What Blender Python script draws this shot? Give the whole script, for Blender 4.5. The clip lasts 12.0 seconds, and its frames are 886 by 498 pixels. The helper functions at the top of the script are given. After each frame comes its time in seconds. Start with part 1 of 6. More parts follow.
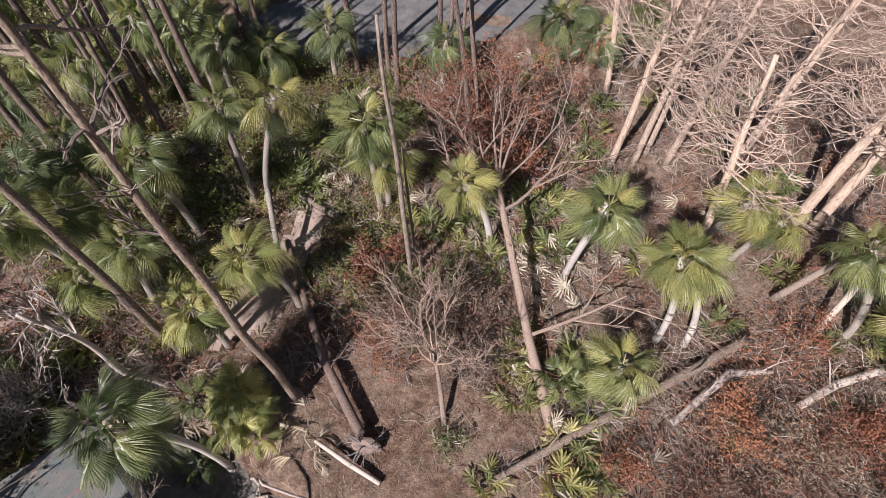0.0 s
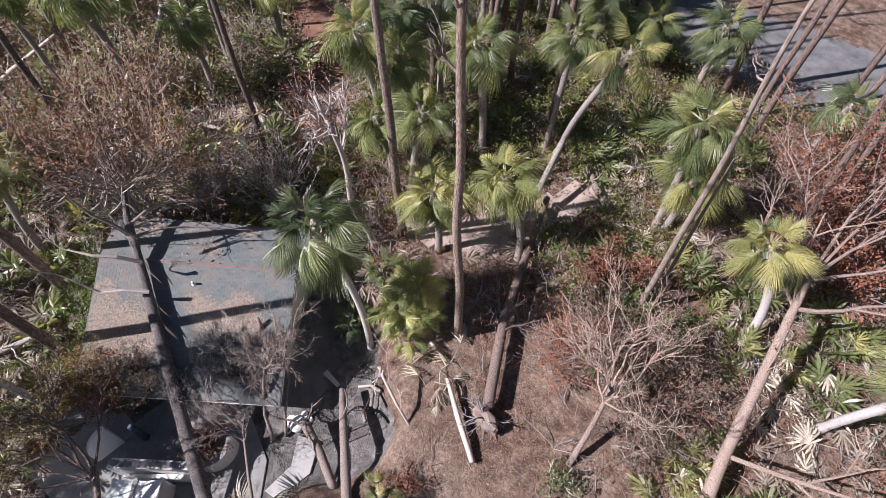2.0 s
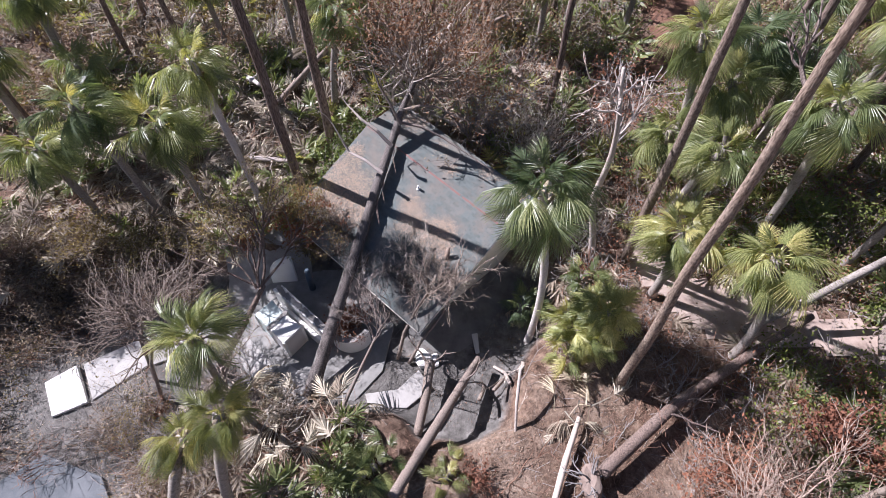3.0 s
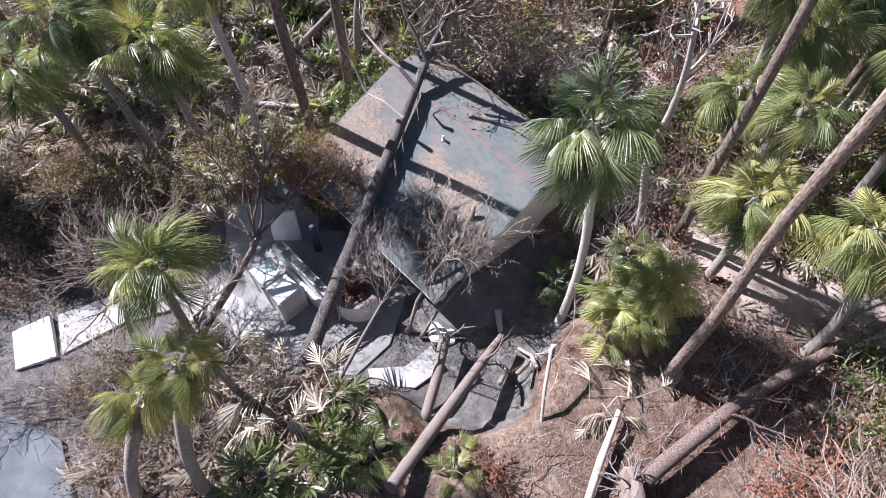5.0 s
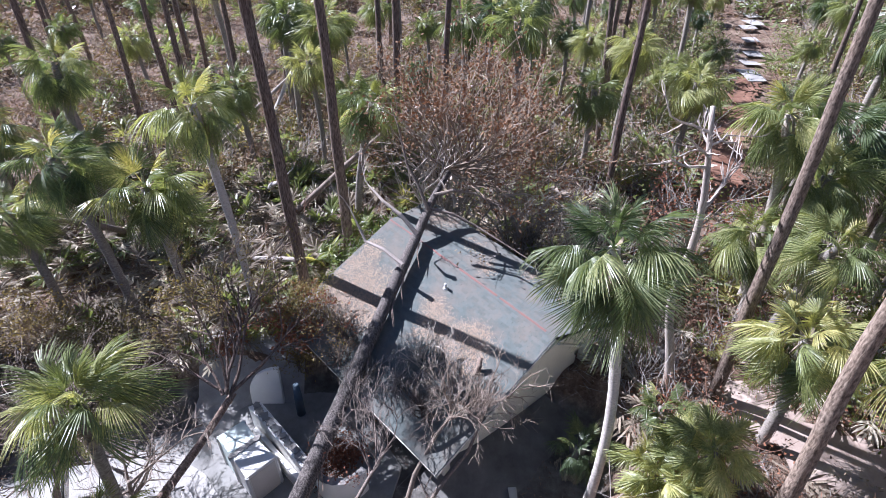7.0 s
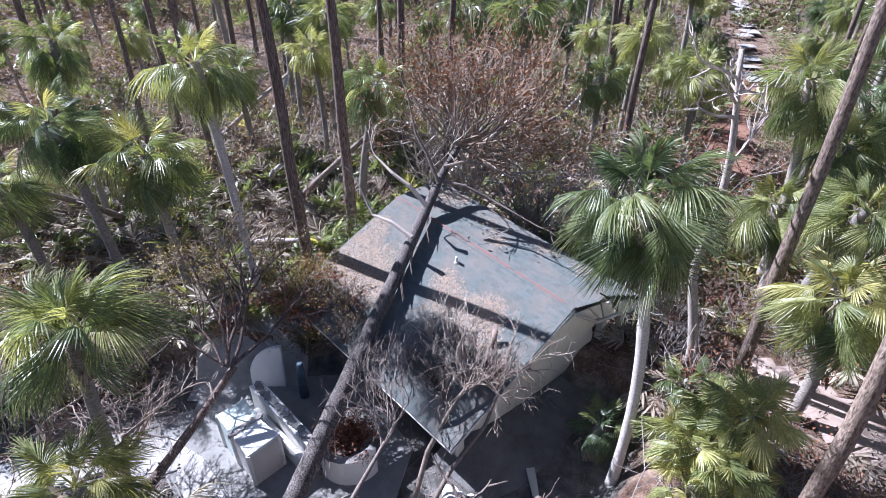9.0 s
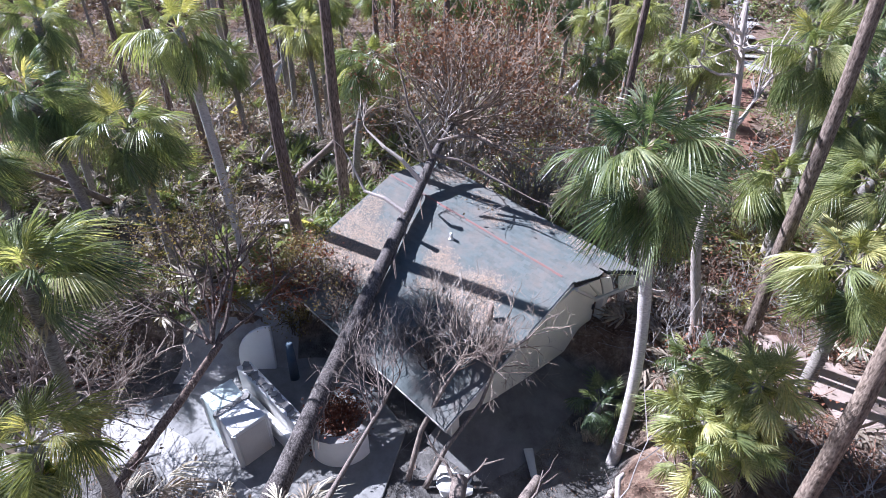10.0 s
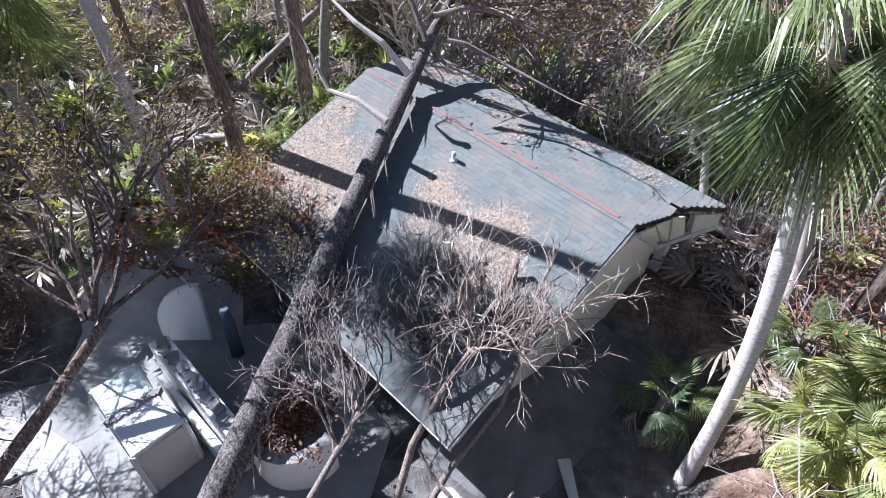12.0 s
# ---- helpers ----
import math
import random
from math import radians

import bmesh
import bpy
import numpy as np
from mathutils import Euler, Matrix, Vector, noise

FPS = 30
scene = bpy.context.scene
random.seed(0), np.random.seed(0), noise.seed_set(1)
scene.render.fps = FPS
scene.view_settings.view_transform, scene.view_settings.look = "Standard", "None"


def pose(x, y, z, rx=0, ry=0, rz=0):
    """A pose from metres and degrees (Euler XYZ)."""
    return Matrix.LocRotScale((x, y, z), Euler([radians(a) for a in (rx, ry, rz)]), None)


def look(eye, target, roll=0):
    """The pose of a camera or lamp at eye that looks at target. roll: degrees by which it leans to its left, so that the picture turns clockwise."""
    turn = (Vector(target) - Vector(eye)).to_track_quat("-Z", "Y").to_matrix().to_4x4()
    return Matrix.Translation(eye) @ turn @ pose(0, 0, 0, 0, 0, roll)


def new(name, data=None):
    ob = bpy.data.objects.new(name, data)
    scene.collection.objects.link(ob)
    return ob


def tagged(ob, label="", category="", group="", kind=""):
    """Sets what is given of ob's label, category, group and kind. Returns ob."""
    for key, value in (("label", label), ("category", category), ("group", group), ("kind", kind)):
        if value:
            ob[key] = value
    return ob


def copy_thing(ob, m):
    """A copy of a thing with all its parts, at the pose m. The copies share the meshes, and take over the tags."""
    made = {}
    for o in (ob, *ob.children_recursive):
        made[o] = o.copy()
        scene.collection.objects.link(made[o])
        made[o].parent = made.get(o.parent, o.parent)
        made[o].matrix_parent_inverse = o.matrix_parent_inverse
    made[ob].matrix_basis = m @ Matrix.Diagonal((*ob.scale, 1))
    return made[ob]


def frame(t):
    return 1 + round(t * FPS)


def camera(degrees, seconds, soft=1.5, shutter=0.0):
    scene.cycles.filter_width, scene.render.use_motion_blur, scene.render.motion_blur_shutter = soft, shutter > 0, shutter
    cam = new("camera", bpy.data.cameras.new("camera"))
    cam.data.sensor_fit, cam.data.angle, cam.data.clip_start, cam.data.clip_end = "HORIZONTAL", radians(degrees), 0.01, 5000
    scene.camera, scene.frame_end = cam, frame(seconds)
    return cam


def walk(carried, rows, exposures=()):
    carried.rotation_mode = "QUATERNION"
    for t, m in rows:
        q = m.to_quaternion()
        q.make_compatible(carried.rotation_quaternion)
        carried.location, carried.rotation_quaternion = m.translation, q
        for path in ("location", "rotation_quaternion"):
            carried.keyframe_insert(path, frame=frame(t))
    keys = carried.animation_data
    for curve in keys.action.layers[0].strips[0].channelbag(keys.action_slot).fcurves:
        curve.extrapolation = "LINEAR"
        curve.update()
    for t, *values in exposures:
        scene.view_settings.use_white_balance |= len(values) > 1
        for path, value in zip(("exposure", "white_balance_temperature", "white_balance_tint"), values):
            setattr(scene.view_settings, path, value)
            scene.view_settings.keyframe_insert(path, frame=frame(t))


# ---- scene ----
cam = camera(77.99, 12.0, soft=0.0)
UNIT = 1.4      # metres to one unit of the plan that the things below are drawn in
PATH = [
    (0, (-0.787, 0.289, 29.509), (-0.945, 1.898, 26.982), 0.47),
    (0.5, (-0.788, 0.259, 29.413), (-0.955, 1.873, 26.890), 0.21),
    (1, (-0.868, 0.276, 28.658), (-1.064, 1.888, 26.135), 0.03),
    (1.5, (-0.821, 0.152, 27.324), (-1.466, 1.667, 24.817), -0.48),
    (2, (-0.748, 0.060, 25.972), (-2.021, 1.149, 23.483), -0.16),
    (2.5, (-0.666, 0.248, 24.823), (-2.299, 0.687, 22.345), -0.05),
    (3, (-0.547, 0.479, 23.871), (-2.263, 0.512, 21.410), -0.22),
    (3.2, (-0.535, 0.638, 23.497), (-2.254, 0.622, 21.038), 0.10),
    (4.8, (-0.965, 0.451, 20.206), (-2.699, 0.368, 17.759), -0.24),
    (5, (-0.996, 0.493, 19.799), (-2.731, 0.404, 17.353), -0.11),
    (5.5, (-1.086, 0.449, 18.768), (-2.867, 0.351, 16.356), -0.02),
    (6, (-1.305, 0.380, 17.880), (-3.289, 0.270, 15.632), -0.05),
    (6.5, (-1.508, 0.386, 17.375), (-3.793, 0.253, 15.435), -0.41),
    (6.7, (-1.559, 0.387, 17.275), (-3.955, 0.249, 15.476), -0.54),
    (8.3, (-1.219, -0.149, 16.295), (-3.718, -0.249, 14.638), 0.36),
    (8.5, (-1.179, -0.229, 15.899), (-3.684, -0.326, 14.252), 0.27),
    (9, (-1.116, -0.266, 15.017), (-3.632, -0.361, 13.386), 0.13),
    (9.5, (-1.090, -0.198, 14.170), (-3.615, -0.288, 12.553), 0.05),
    (10, (-1.143, -0.064, 13.787), (-3.668, -0.157, 12.170), -0.14),
    (10.5, (-2.050, -0.003, 13.380), (-4.537, -0.107, 11.706), -0.34),
    (11, (-3.471, -0.235, 12.425), (-5.906, -0.308, 10.675), 0.10),
    (11.5, (-4.864, -0.414, 11.425), (-7.238, -0.460, 9.592), 0.51),
    (12, (-6.308, -0.549, 10.482), (-8.594, -0.568, 8.539), 0.89),
]
walk(cam, [(t, look(eye, target, roll)) for t, eye, target, roll in PATH],
     [(0, 0.56, 6150, 20), (1, 0.68, 6050, 21), (1.5, 0.75, 5900, 22), (3, 1.1, 5650, 22), (5.5, 1.3, 5450, 19), (9.5, 1.43, 5120, 20), (12, 1.53, 5200, 17)])

# ---- light ----
SUN_WAY = Vector((0.47, 0.882, 0.0)).normalized()      # the way the shadows fall
SUN_UP = radians(42)
world = bpy.data.worlds.new("sky")
scene.world = world
world.use_nodes = True
wt = world.node_tree
sky = wt.nodes.new("ShaderNodeTexSky")
sky.sky_type, sky.sun_disc, sky.sun_elevation = "NISHITA", False, SUN_UP
sky.sun_rotation = math.atan2(-SUN_WAY.x, -SUN_WAY.y)
wt.links.new(sky.outputs["Color"], wt.nodes["Background"].inputs["Color"])
wt.nodes["Background"].inputs["Strength"].default_value = 0.032
sun = new("sun", bpy.data.lights.new("sun", "SUN"))
sun.data.energy, sun.data.angle, sun.data.color = 5.0, radians(0.55), (1.0, 0.93, 0.84)
sun.matrix_world = look((0, 0, 60), Vector((0, 0, 60)) + SUN_WAY * math.cos(SUN_UP) - Vector((0, 0, math.sin(SUN_UP))))


# ---- materials ----
def material(name, rough=0.8, spec=0.3):
    m = bpy.data.materials.new(name)
    m.use_nodes = True
    b = m.node_tree.nodes["Principled BSDF"]
    b.inputs["Roughness"].default_value, b.inputs["Specular IOR Level"].default_value = rough, spec
    return m, m.node_tree, b


def node(nt, kind, **sets):
    n = nt.nodes.new("ShaderNode" + kind)
    for k, v in sets.items():
        n.inputs[k].default_value = v
    return n


def noise_of(nt, coord, scale, detail=4.0, rough=0.6, stretch=None):
    n = node(nt, "TexNoise", Scale=scale, Detail=detail, Roughness=rough)
    if stretch:
        mp = node(nt, "Mapping", Scale=stretch)
        nt.links.new(coord, mp.inputs["Vector"])
        coord = mp.outputs["Vector"]
    nt.links.new(coord, n.inputs["Vector"])
    return n.outputs["Fac"]


def ramp(nt, fac, stops):
    r = nt.nodes.new("ShaderNodeValToRGB")
    e = r.color_ramp.elements
    while len(e) < len(stops):
        e.new(0.5)
    for el, (p, c) in zip(e, stops):
        el.position, el.color = p, (*c, 1) if len(c) == 3 else c
    nt.links.new(fac, r.inputs["Fac"])
    return r.outputs["Color"]


def mixed(nt, fac, a, b, mode="MIX"):
    m = nt.nodes.new("ShaderNodeMix")
    m.data_type, m.blend_type = "RGBA", mode
    for sock, v in ((m.inputs[0], fac), (m.inputs[6], a), (m.inputs[7], b)):
        if isinstance(v, bpy.types.NodeSocket):
            nt.links.new(v, sock)
        else:
            sock.default_value = v if isinstance(v, float) else (*v, 1)
    return m.outputs[2]


def bumped(nt, b, fac, strength, dist):
    n = node(nt, "Bump", Strength=strength, Distance=dist)
    nt.links.new(fac, n.inputs["Height"])
    nt.links.new(n.outputs["Normal"], b.inputs["Normal"])


def place_of(nt):
    return nt.nodes.new("ShaderNodeNewGeometry").outputs["Position"]


def inner_of(nt):
    return nt.nodes.new("ShaderNodeTexCoord").outputs["Object"]


def grey(v):
    return (v, v, v)


def island_of(nt):
    return nt.nodes.new("ShaderNodeNewGeometry").outputs["Random Per Island"]


def object_random(nt):
    return nt.nodes.new("ShaderNodeObjectInfo").outputs["Random"]


def bark_material(name, dark, mid, light, stretch=(9, 9, 1.6), deep=0.03):
    m, nt, b = material(name, 0.9, 0.2)
    c = inner_of(nt)
    plates = noise_of(nt, c, 2.6, 5, 0.62, stretch)
    patch = noise_of(nt, c, 0.9, 3, 0.6)
    col = ramp(nt, plates, [(0.32, dark), (0.5, mid), (0.72, light)])
    col = mixed(nt, patch, col, light, "SOFT_LIGHT")
    tint = ramp(nt, object_random(nt), [(0.0, (0.72, 0.7, 0.72)), (1.0, (1.1, 1.05, 1.0))])
    col = mixed(nt, 1.0, col, tint, "MULTIPLY")
    nt.links.new(col, b.inputs["Base Color"])
    bumped(nt, b, plates, 1.0, deep)
    return m


pine_bark = bark_material("pine_bark", (0.06, 0.048, 0.043), (0.21, 0.172, 0.152), (0.40, 0.34, 0.31))
grey_bark = bark_material("weathered_wood", (0.10, 0.085, 0.075), (0.27, 0.235, 0.21), (0.45, 0.41, 0.37), (14, 14, 1.0), 0.012)
pale_bark = bark_material("bleached_wood", (0.25, 0.22, 0.195), (0.47, 0.43, 0.395), (0.66, 0.62, 0.58), (16, 16, 0.8), 0.01)
tan_bark = bark_material("dead_branch_bark", (0.11, 0.085, 0.072), (0.3, 0.248, 0.215), (0.5, 0.435, 0.39), (12, 12, 1.2), 0.012)
palm_bark = bark_material("palm_trunk_bark", (0.13, 0.115, 0.10), (0.33, 0.31, 0.285), (0.52, 0.50, 0.47), (4, 4, 16), 0.02)
white_palm_bark = bark_material("pale_palm_bark", (0.30, 0.28, 0.26), (0.52, 0.50, 0.48), (0.70, 0.68, 0.66), (4, 4, 16), 0.015)


def leaf_material(name, stops, through_tint, rough=0.38, spec=0.6, glow=0.3, by_object=True):
    m, nt, b = material(name, rough, spec)
    grain = noise_of(nt, inner_of(nt), 9.0, 2, 0.7)
    fac = nt.nodes.new("ShaderNodeMath")
    fac.operation = "MULTIPLY_ADD"
    fac.inputs[1].default_value = 2.0
    nt.links.new(grain, fac.inputs[0])
    both = nt.nodes.new("ShaderNodeMix")
    both.inputs[0].default_value = 0.85
    nt.links.new(island_of(nt), both.inputs[2])
    nt.links.new(object_random(nt), both.inputs[3])
    nt.links.new(both.outputs[0] if by_object else island_of(nt), fac.inputs[2])
    half = nt.nodes.new("ShaderNodeMath")
    half.operation = "MULTIPLY_ADD"
    half.inputs[1].default_value, half.inputs[2].default_value = 0.62, -0.43
    nt.links.new(fac.outputs[0], half.inputs[0])
    r = ramp(nt, half.outputs[0], stops)
    if by_object:
        t = ramp(nt, object_random(nt), [(0.0, (0.86, 0.9, 0.95)), (0.5, (1, 1, 1)), (1.0, (1.08, 1.05, 0.92))])
        r = mixed(nt, 1.0, r, t, "MULTIPLY")
    nt.links.new(r, b.inputs["Base Color"])
    tr = nt.nodes.new("ShaderNodeBsdfTranslucent")
    nt.links.new(mixed(nt, 1.0, r, through_tint, "MULTIPLY"), tr.inputs["Color"])
    mx = node(nt, "MixShader", Fac=glow)
    nt.links.new(b.outputs[0], mx.inputs[1])
    nt.links.new(tr.outputs[0], mx.inputs[2])
    nt.links.new(mx.outputs[0], nt.nodes["Material Output"].inputs["Surface"])
    return m


# palm leaf tones; the shaded and sunny copies carry the light in their colour
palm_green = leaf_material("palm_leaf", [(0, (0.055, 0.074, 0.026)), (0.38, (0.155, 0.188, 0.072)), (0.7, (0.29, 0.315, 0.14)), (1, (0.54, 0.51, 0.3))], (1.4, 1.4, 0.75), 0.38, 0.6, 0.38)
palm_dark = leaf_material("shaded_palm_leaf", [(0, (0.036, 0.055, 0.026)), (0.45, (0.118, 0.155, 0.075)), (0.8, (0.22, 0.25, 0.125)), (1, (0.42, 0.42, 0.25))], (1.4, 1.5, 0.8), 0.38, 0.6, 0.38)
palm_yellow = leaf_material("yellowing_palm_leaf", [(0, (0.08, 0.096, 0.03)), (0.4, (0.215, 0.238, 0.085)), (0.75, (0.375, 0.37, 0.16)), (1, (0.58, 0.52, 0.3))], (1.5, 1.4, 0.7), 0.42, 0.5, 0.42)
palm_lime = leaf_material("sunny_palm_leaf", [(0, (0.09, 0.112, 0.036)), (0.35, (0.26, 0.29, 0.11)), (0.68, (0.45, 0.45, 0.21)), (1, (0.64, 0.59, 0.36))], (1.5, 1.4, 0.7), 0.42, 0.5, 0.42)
dead_frond_m = leaf_material("dead_palm_leaf", [(0, (0.17, 0.13, 0.095)), (0.5, (0.34, 0.28, 0.21)), (1, (0.52, 0.45, 0.36))], (1, 0.9, 0.7), 0.8, 0.2, 0.15)
straw_frond_m = leaf_material("bleached_palm_leaf", [(0, (0.38, 0.33, 0.25)), (1, (0.62, 0.57, 0.47))], (1, 0.9, 0.7), 0.8, 0.2, 0.15)
rust_leaf = leaf_material("rust_brown_leaf", [(0, (0.12, 0.048, 0.03)), (0.5, (0.27, 0.122, 0.075)), (1, (0.44, 0.235, 0.15))], (1.2, 0.8, 0.6), 0.8, 0.2, 0.2)
brown_leaf = leaf_material("brown_dry_leaf", [(0, (0.08, 0.066, 0.05)), (0.5, (0.2, 0.163, 0.125)), (1, (0.37, 0.315, 0.25))], (1.2, 0.9, 0.6), 0.8, 0.2, 0.2)
olive_leaf = leaf_material("olive_shrub_leaf", [(0, (0.085, 0.072, 0.03)), (0.5, (0.2, 0.162, 0.066)), (1, (0.35, 0.275, 0.125))], (1.4, 1.3, 0.7), 0.6, 0.3, 0.25)
green_leaf = leaf_material("green_shrub_leaf", [(0, (0.04, 0.06, 0.018)), (0.6, (0.09, 0.125, 0.035)), (1, (0.2, 0.22, 0.06))], (1.4, 1.5, 0.7), 0.55, 0.35, 0.3)
twig_m = leaf_material("dry_twig", [(0, (0.16, 0.14, 0.13)), (0.5, (0.36, 0.325, 0.3)), (1, (0.58, 0.535, 0.50))], (1, 1, 1), 0.9, 0.15, 0.0)
brown_twig = leaf_material("brown_twig", [(0, (0.09, 0.07, 0.058)), (0.5, (0.2, 0.155, 0.128)), (1, (0.36, 0.295, 0.25))], (1, 1, 1), 0.9, 0.15, 0.0)
rust_twig = leaf_material("rust_twig", [(0, (0.10, 0.05, 0.035)), (0.5, (0.2, 0.11, 0.08)), (1, (0.32, 0.2, 0.15))], (1, 1, 1), 0.9, 0.15, 0.0)
litter_m = leaf_material("forest_litter", [(0, (0.10, 0.06, 0.04)), (0.35, (0.22, 0.14, 0.095)), (0.75, (0.33, 0.235, 0.165)), (1, (0.52, 0.44, 0.35))], (1, 1, 1), 0.9, 0.15, 0.0, False)
needle_m = leaf_material("orange_pine_needles", [(0, (0.36, 0.23, 0.15)), (0.5, (0.58, 0.425, 0.31)), (1, (0.74, 0.62, 0.5))], (1, 1, 1), 0.9, 0.15, 0.0, False)

rust_needle_m = leaf_material("dead_needle_tufts", [(0, (0.075, 0.04, 0.026)), (0.5, (0.17, 0.098, 0.062)), (1, (0.3, 0.2, 0.135))], (1.2, 0.8, 0.6), 0.8, 0.2, 0.2)
soil_needle_m = leaf_material("rust_soil_needles", [(0, (0.12, 0.065, 0.045)), (0.5, (0.24, 0.14, 0.098)), (1, (0.38, 0.265, 0.2))], (1, 1, 1), 0.9, 0.15, 0.0, False)


def ground_material():
    """Pine-straw soil, grey washed sand where the ground lies low."""
    m, nt, b = material("forest_soil", 0.95, 0.15)
    p = place_of(nt)
    big, mid, fine = noise_of(nt, p, 0.22, 4, 0.6), noise_of(nt, p, 1.6, 5, 0.65), noise_of(nt, p, 22, 4, 0.7)
    soil = ramp(nt, mid, [(0.3, (0.062, 0.04, 0.029)), (0.5, (0.15, 0.096, 0.07)), (0.68, (0.29, 0.205, 0.15))])
    pale = ramp(nt, mid, [(0.3, (0.14, 0.098, 0.073)), (0.7, (0.34, 0.26, 0.2))])
    c = mixed(nt, ramp(nt, big, [(0.42, grey(0.0)), (0.6, grey(1.0))]), soil, pale)
    speck = noise_of(nt, p, 7, 6, 0.75)
    c = mixed(nt, 0.6, c, ramp(nt, fine, [(0.3, grey(0.25)), (0.7, grey(0.78))]), "OVERLAY")
    c = mixed(nt, 0.6, c, ramp(nt, speck, [(0.38, grey(0.22)), (0.62, grey(0.72))]), "OVERLAY")
    sand = ramp(nt, mid, [(0.3, (0.085, 0.08, 0.073)), (0.52, (0.165, 0.156, 0.145)), (0.75, (0.3, 0.285, 0.265))])
    sand = mixed(nt, 0.3, sand, ramp(nt, fine, [(0.3, grey(0.3)), (0.7, grey(0.7))]), "OVERLAY")
    z = nt.nodes.new("ShaderNodeSeparateXYZ")
    nt.links.new(p, z.inputs[0])
    low = node(nt, "MapRange")
    low.inputs["From Min"].default_value, low.inputs["From Max"].default_value = -0.77, -1.33
    nt.links.new(z.outputs["Z"], low.inputs["Value"])
    nt.links.new(mixed(nt, low.outputs[0], c, sand), b.inputs["Base Color"])
    bumped(nt, b, speck, 0.9, 0.12)
    return m


def road_material(name, dark, light):
    m, nt, b = material(name, 0.95, 0.15)
    p = place_of(nt)
    mid, fine = noise_of(nt, p, 0.9, 5, 0.65), noise_of(nt, p, 40, 3, 0.7)
    c = ramp(nt, mid, [(0.3, dark), (0.7, light)])
    c = mixed(nt, 0.3, c, ramp(nt, fine, [(0.3, grey(0.3)), (0.7, grey(0.7))]), "OVERLAY")
    nt.links.new(c, b.inputs["Base Color"])
    bumped(nt, b, fine, 0.4, 0.01)
    return m


def stucco_material(name, base, dirt, amount=0.5):
    m, nt, b = material(name, 0.85, 0.25)
    c = inner_of(nt)
    big, fine = noise_of(nt, c, 1.3, 5, 0.7), noise_of(nt, c, 45, 3, 0.6)
    col = mixed(nt, ramp(nt, big, [(0.42, grey(0.0)), (0.75, grey(amount))]), base, dirt)
    col = mixed(nt, 0.18, col, ramp(nt, fine, [(0.3, grey(0.3)), (0.7, grey(0.7))]), "OVERLAY")
    nt.links.new(col, b.inputs["Base Color"])
    bumped(nt, b, fine, 0.35, 0.006)
    return m


def shingle_material():
    m, nt, b = material("asphalt_shingle", 0.9, 0.2)
    p = place_of(nt)
    r = ramp(nt, object_random(nt), [(0, (0.13, 0.15, 0.146)), (1, (0.172, 0.192, 0.186))])
    i = ramp(nt, island_of(nt), [(0, grey(0.88)), (1, grey(1.1))])
    fine, big = noise_of(nt, p, 120, 2, 0.7), noise_of(nt, p, 0.8, 4, 0.7)
    c = mixed(nt, 1.0, r, i, "MULTIPLY")
    c = mixed(nt, 0.35, c, ramp(nt, fine, [(0.3, grey(0.25)), (0.7, grey(0.75))]), "OVERLAY")
    c = mixed(nt, ramp(nt, big, [(0.42, grey(0.0)), (0.66, grey(0.55))]), c, (0.26, 0.21, 0.175))
    nt.links.new(c, b.inputs["Base Color"])
    bumped(nt, b, fine, 0.4, 0.004)
    return m


ground_m = ground_material()
road_m = road_material("grey_sand_road", (0.10, 0.1, 0.102), (0.2, 0.195, 0.19))
lane_m = road_material("pale_sand_lane", (0.26, 0.25, 0.24), (0.44, 0.42, 0.4))
path_m = road_material("worn_concrete_path", (0.27, 0.205, 0.17), (0.48, 0.39, 0.335))
paving_m = road_material("grey_paving", (0.1, 0.112, 0.124), (0.18, 0.19, 0.2))
slab_m = stucco_material("weathered_concrete", (0.28, 0.275, 0.262), (0.17, 0.165, 0.155), 0.85)
pale_slab_m = stucco_material("pale_concrete", (0.42, 0.405, 0.385), (0.26, 0.25, 0.238), 0.75)
white_m = stucco_material("white_stucco", (0.85, 0.83, 0.79), (0.66, 0.64, 0.6), 0.4)
mint_m = stucco_material("pale_mint_paint", (0.62, 0.70, 0.67), (0.50, 0.55, 0.53), 0.5)
tan_panel_m = stucco_material("shaded_tan_paint", (0.66, 0.62, 0.57), (0.5, 0.47, 0.43), 0.5)
rubble_m = stucco_material("raw_concrete_break", (0.36, 0.34, 0.32), (0.14, 0.13, 0.12), 0.9)
cream_m = stucco_material("cream_stucco", (0.8, 0.76, 0.65), (0.6, 0.57, 0.5), 0.45)
trim_m = stucco_material("cream_trim_paint", (0.68, 0.65, 0.58), (0.38, 0.36, 0.33), 0.5)
black_m = stucco_material("black_roof_felt", (0.035, 0.035, 0.037), (0.08, 0.08, 0.08), 0.8)
red_m = stucco_material("red_ridge_tape", (0.27, 0.145, 0.13), (0.19, 0.165, 0.155), 1.0)
pipe_m = stucco_material("white_plastic_pipe", (0.74, 0.74, 0.72), (0.5, 0.5, 0.48), 0.4)
post_m = stucco_material("blue_grey_paint", (0.09, 0.13, 0.17), (0.2, 0.2, 0.2), 0.6)
plank_m = stucco_material("pale_plank_wood", (0.55, 0.54, 0.5), (0.33, 0.31, 0.28), 0.6)
shingle_m = shingle_material()
pale_pine_bark = bark_material("pale_pine_bark", (0.045, 0.042, 0.04), (0.17, 0.158, 0.15), (0.42, 0.395, 0.375), (8, 8, 2.0), 0.04)
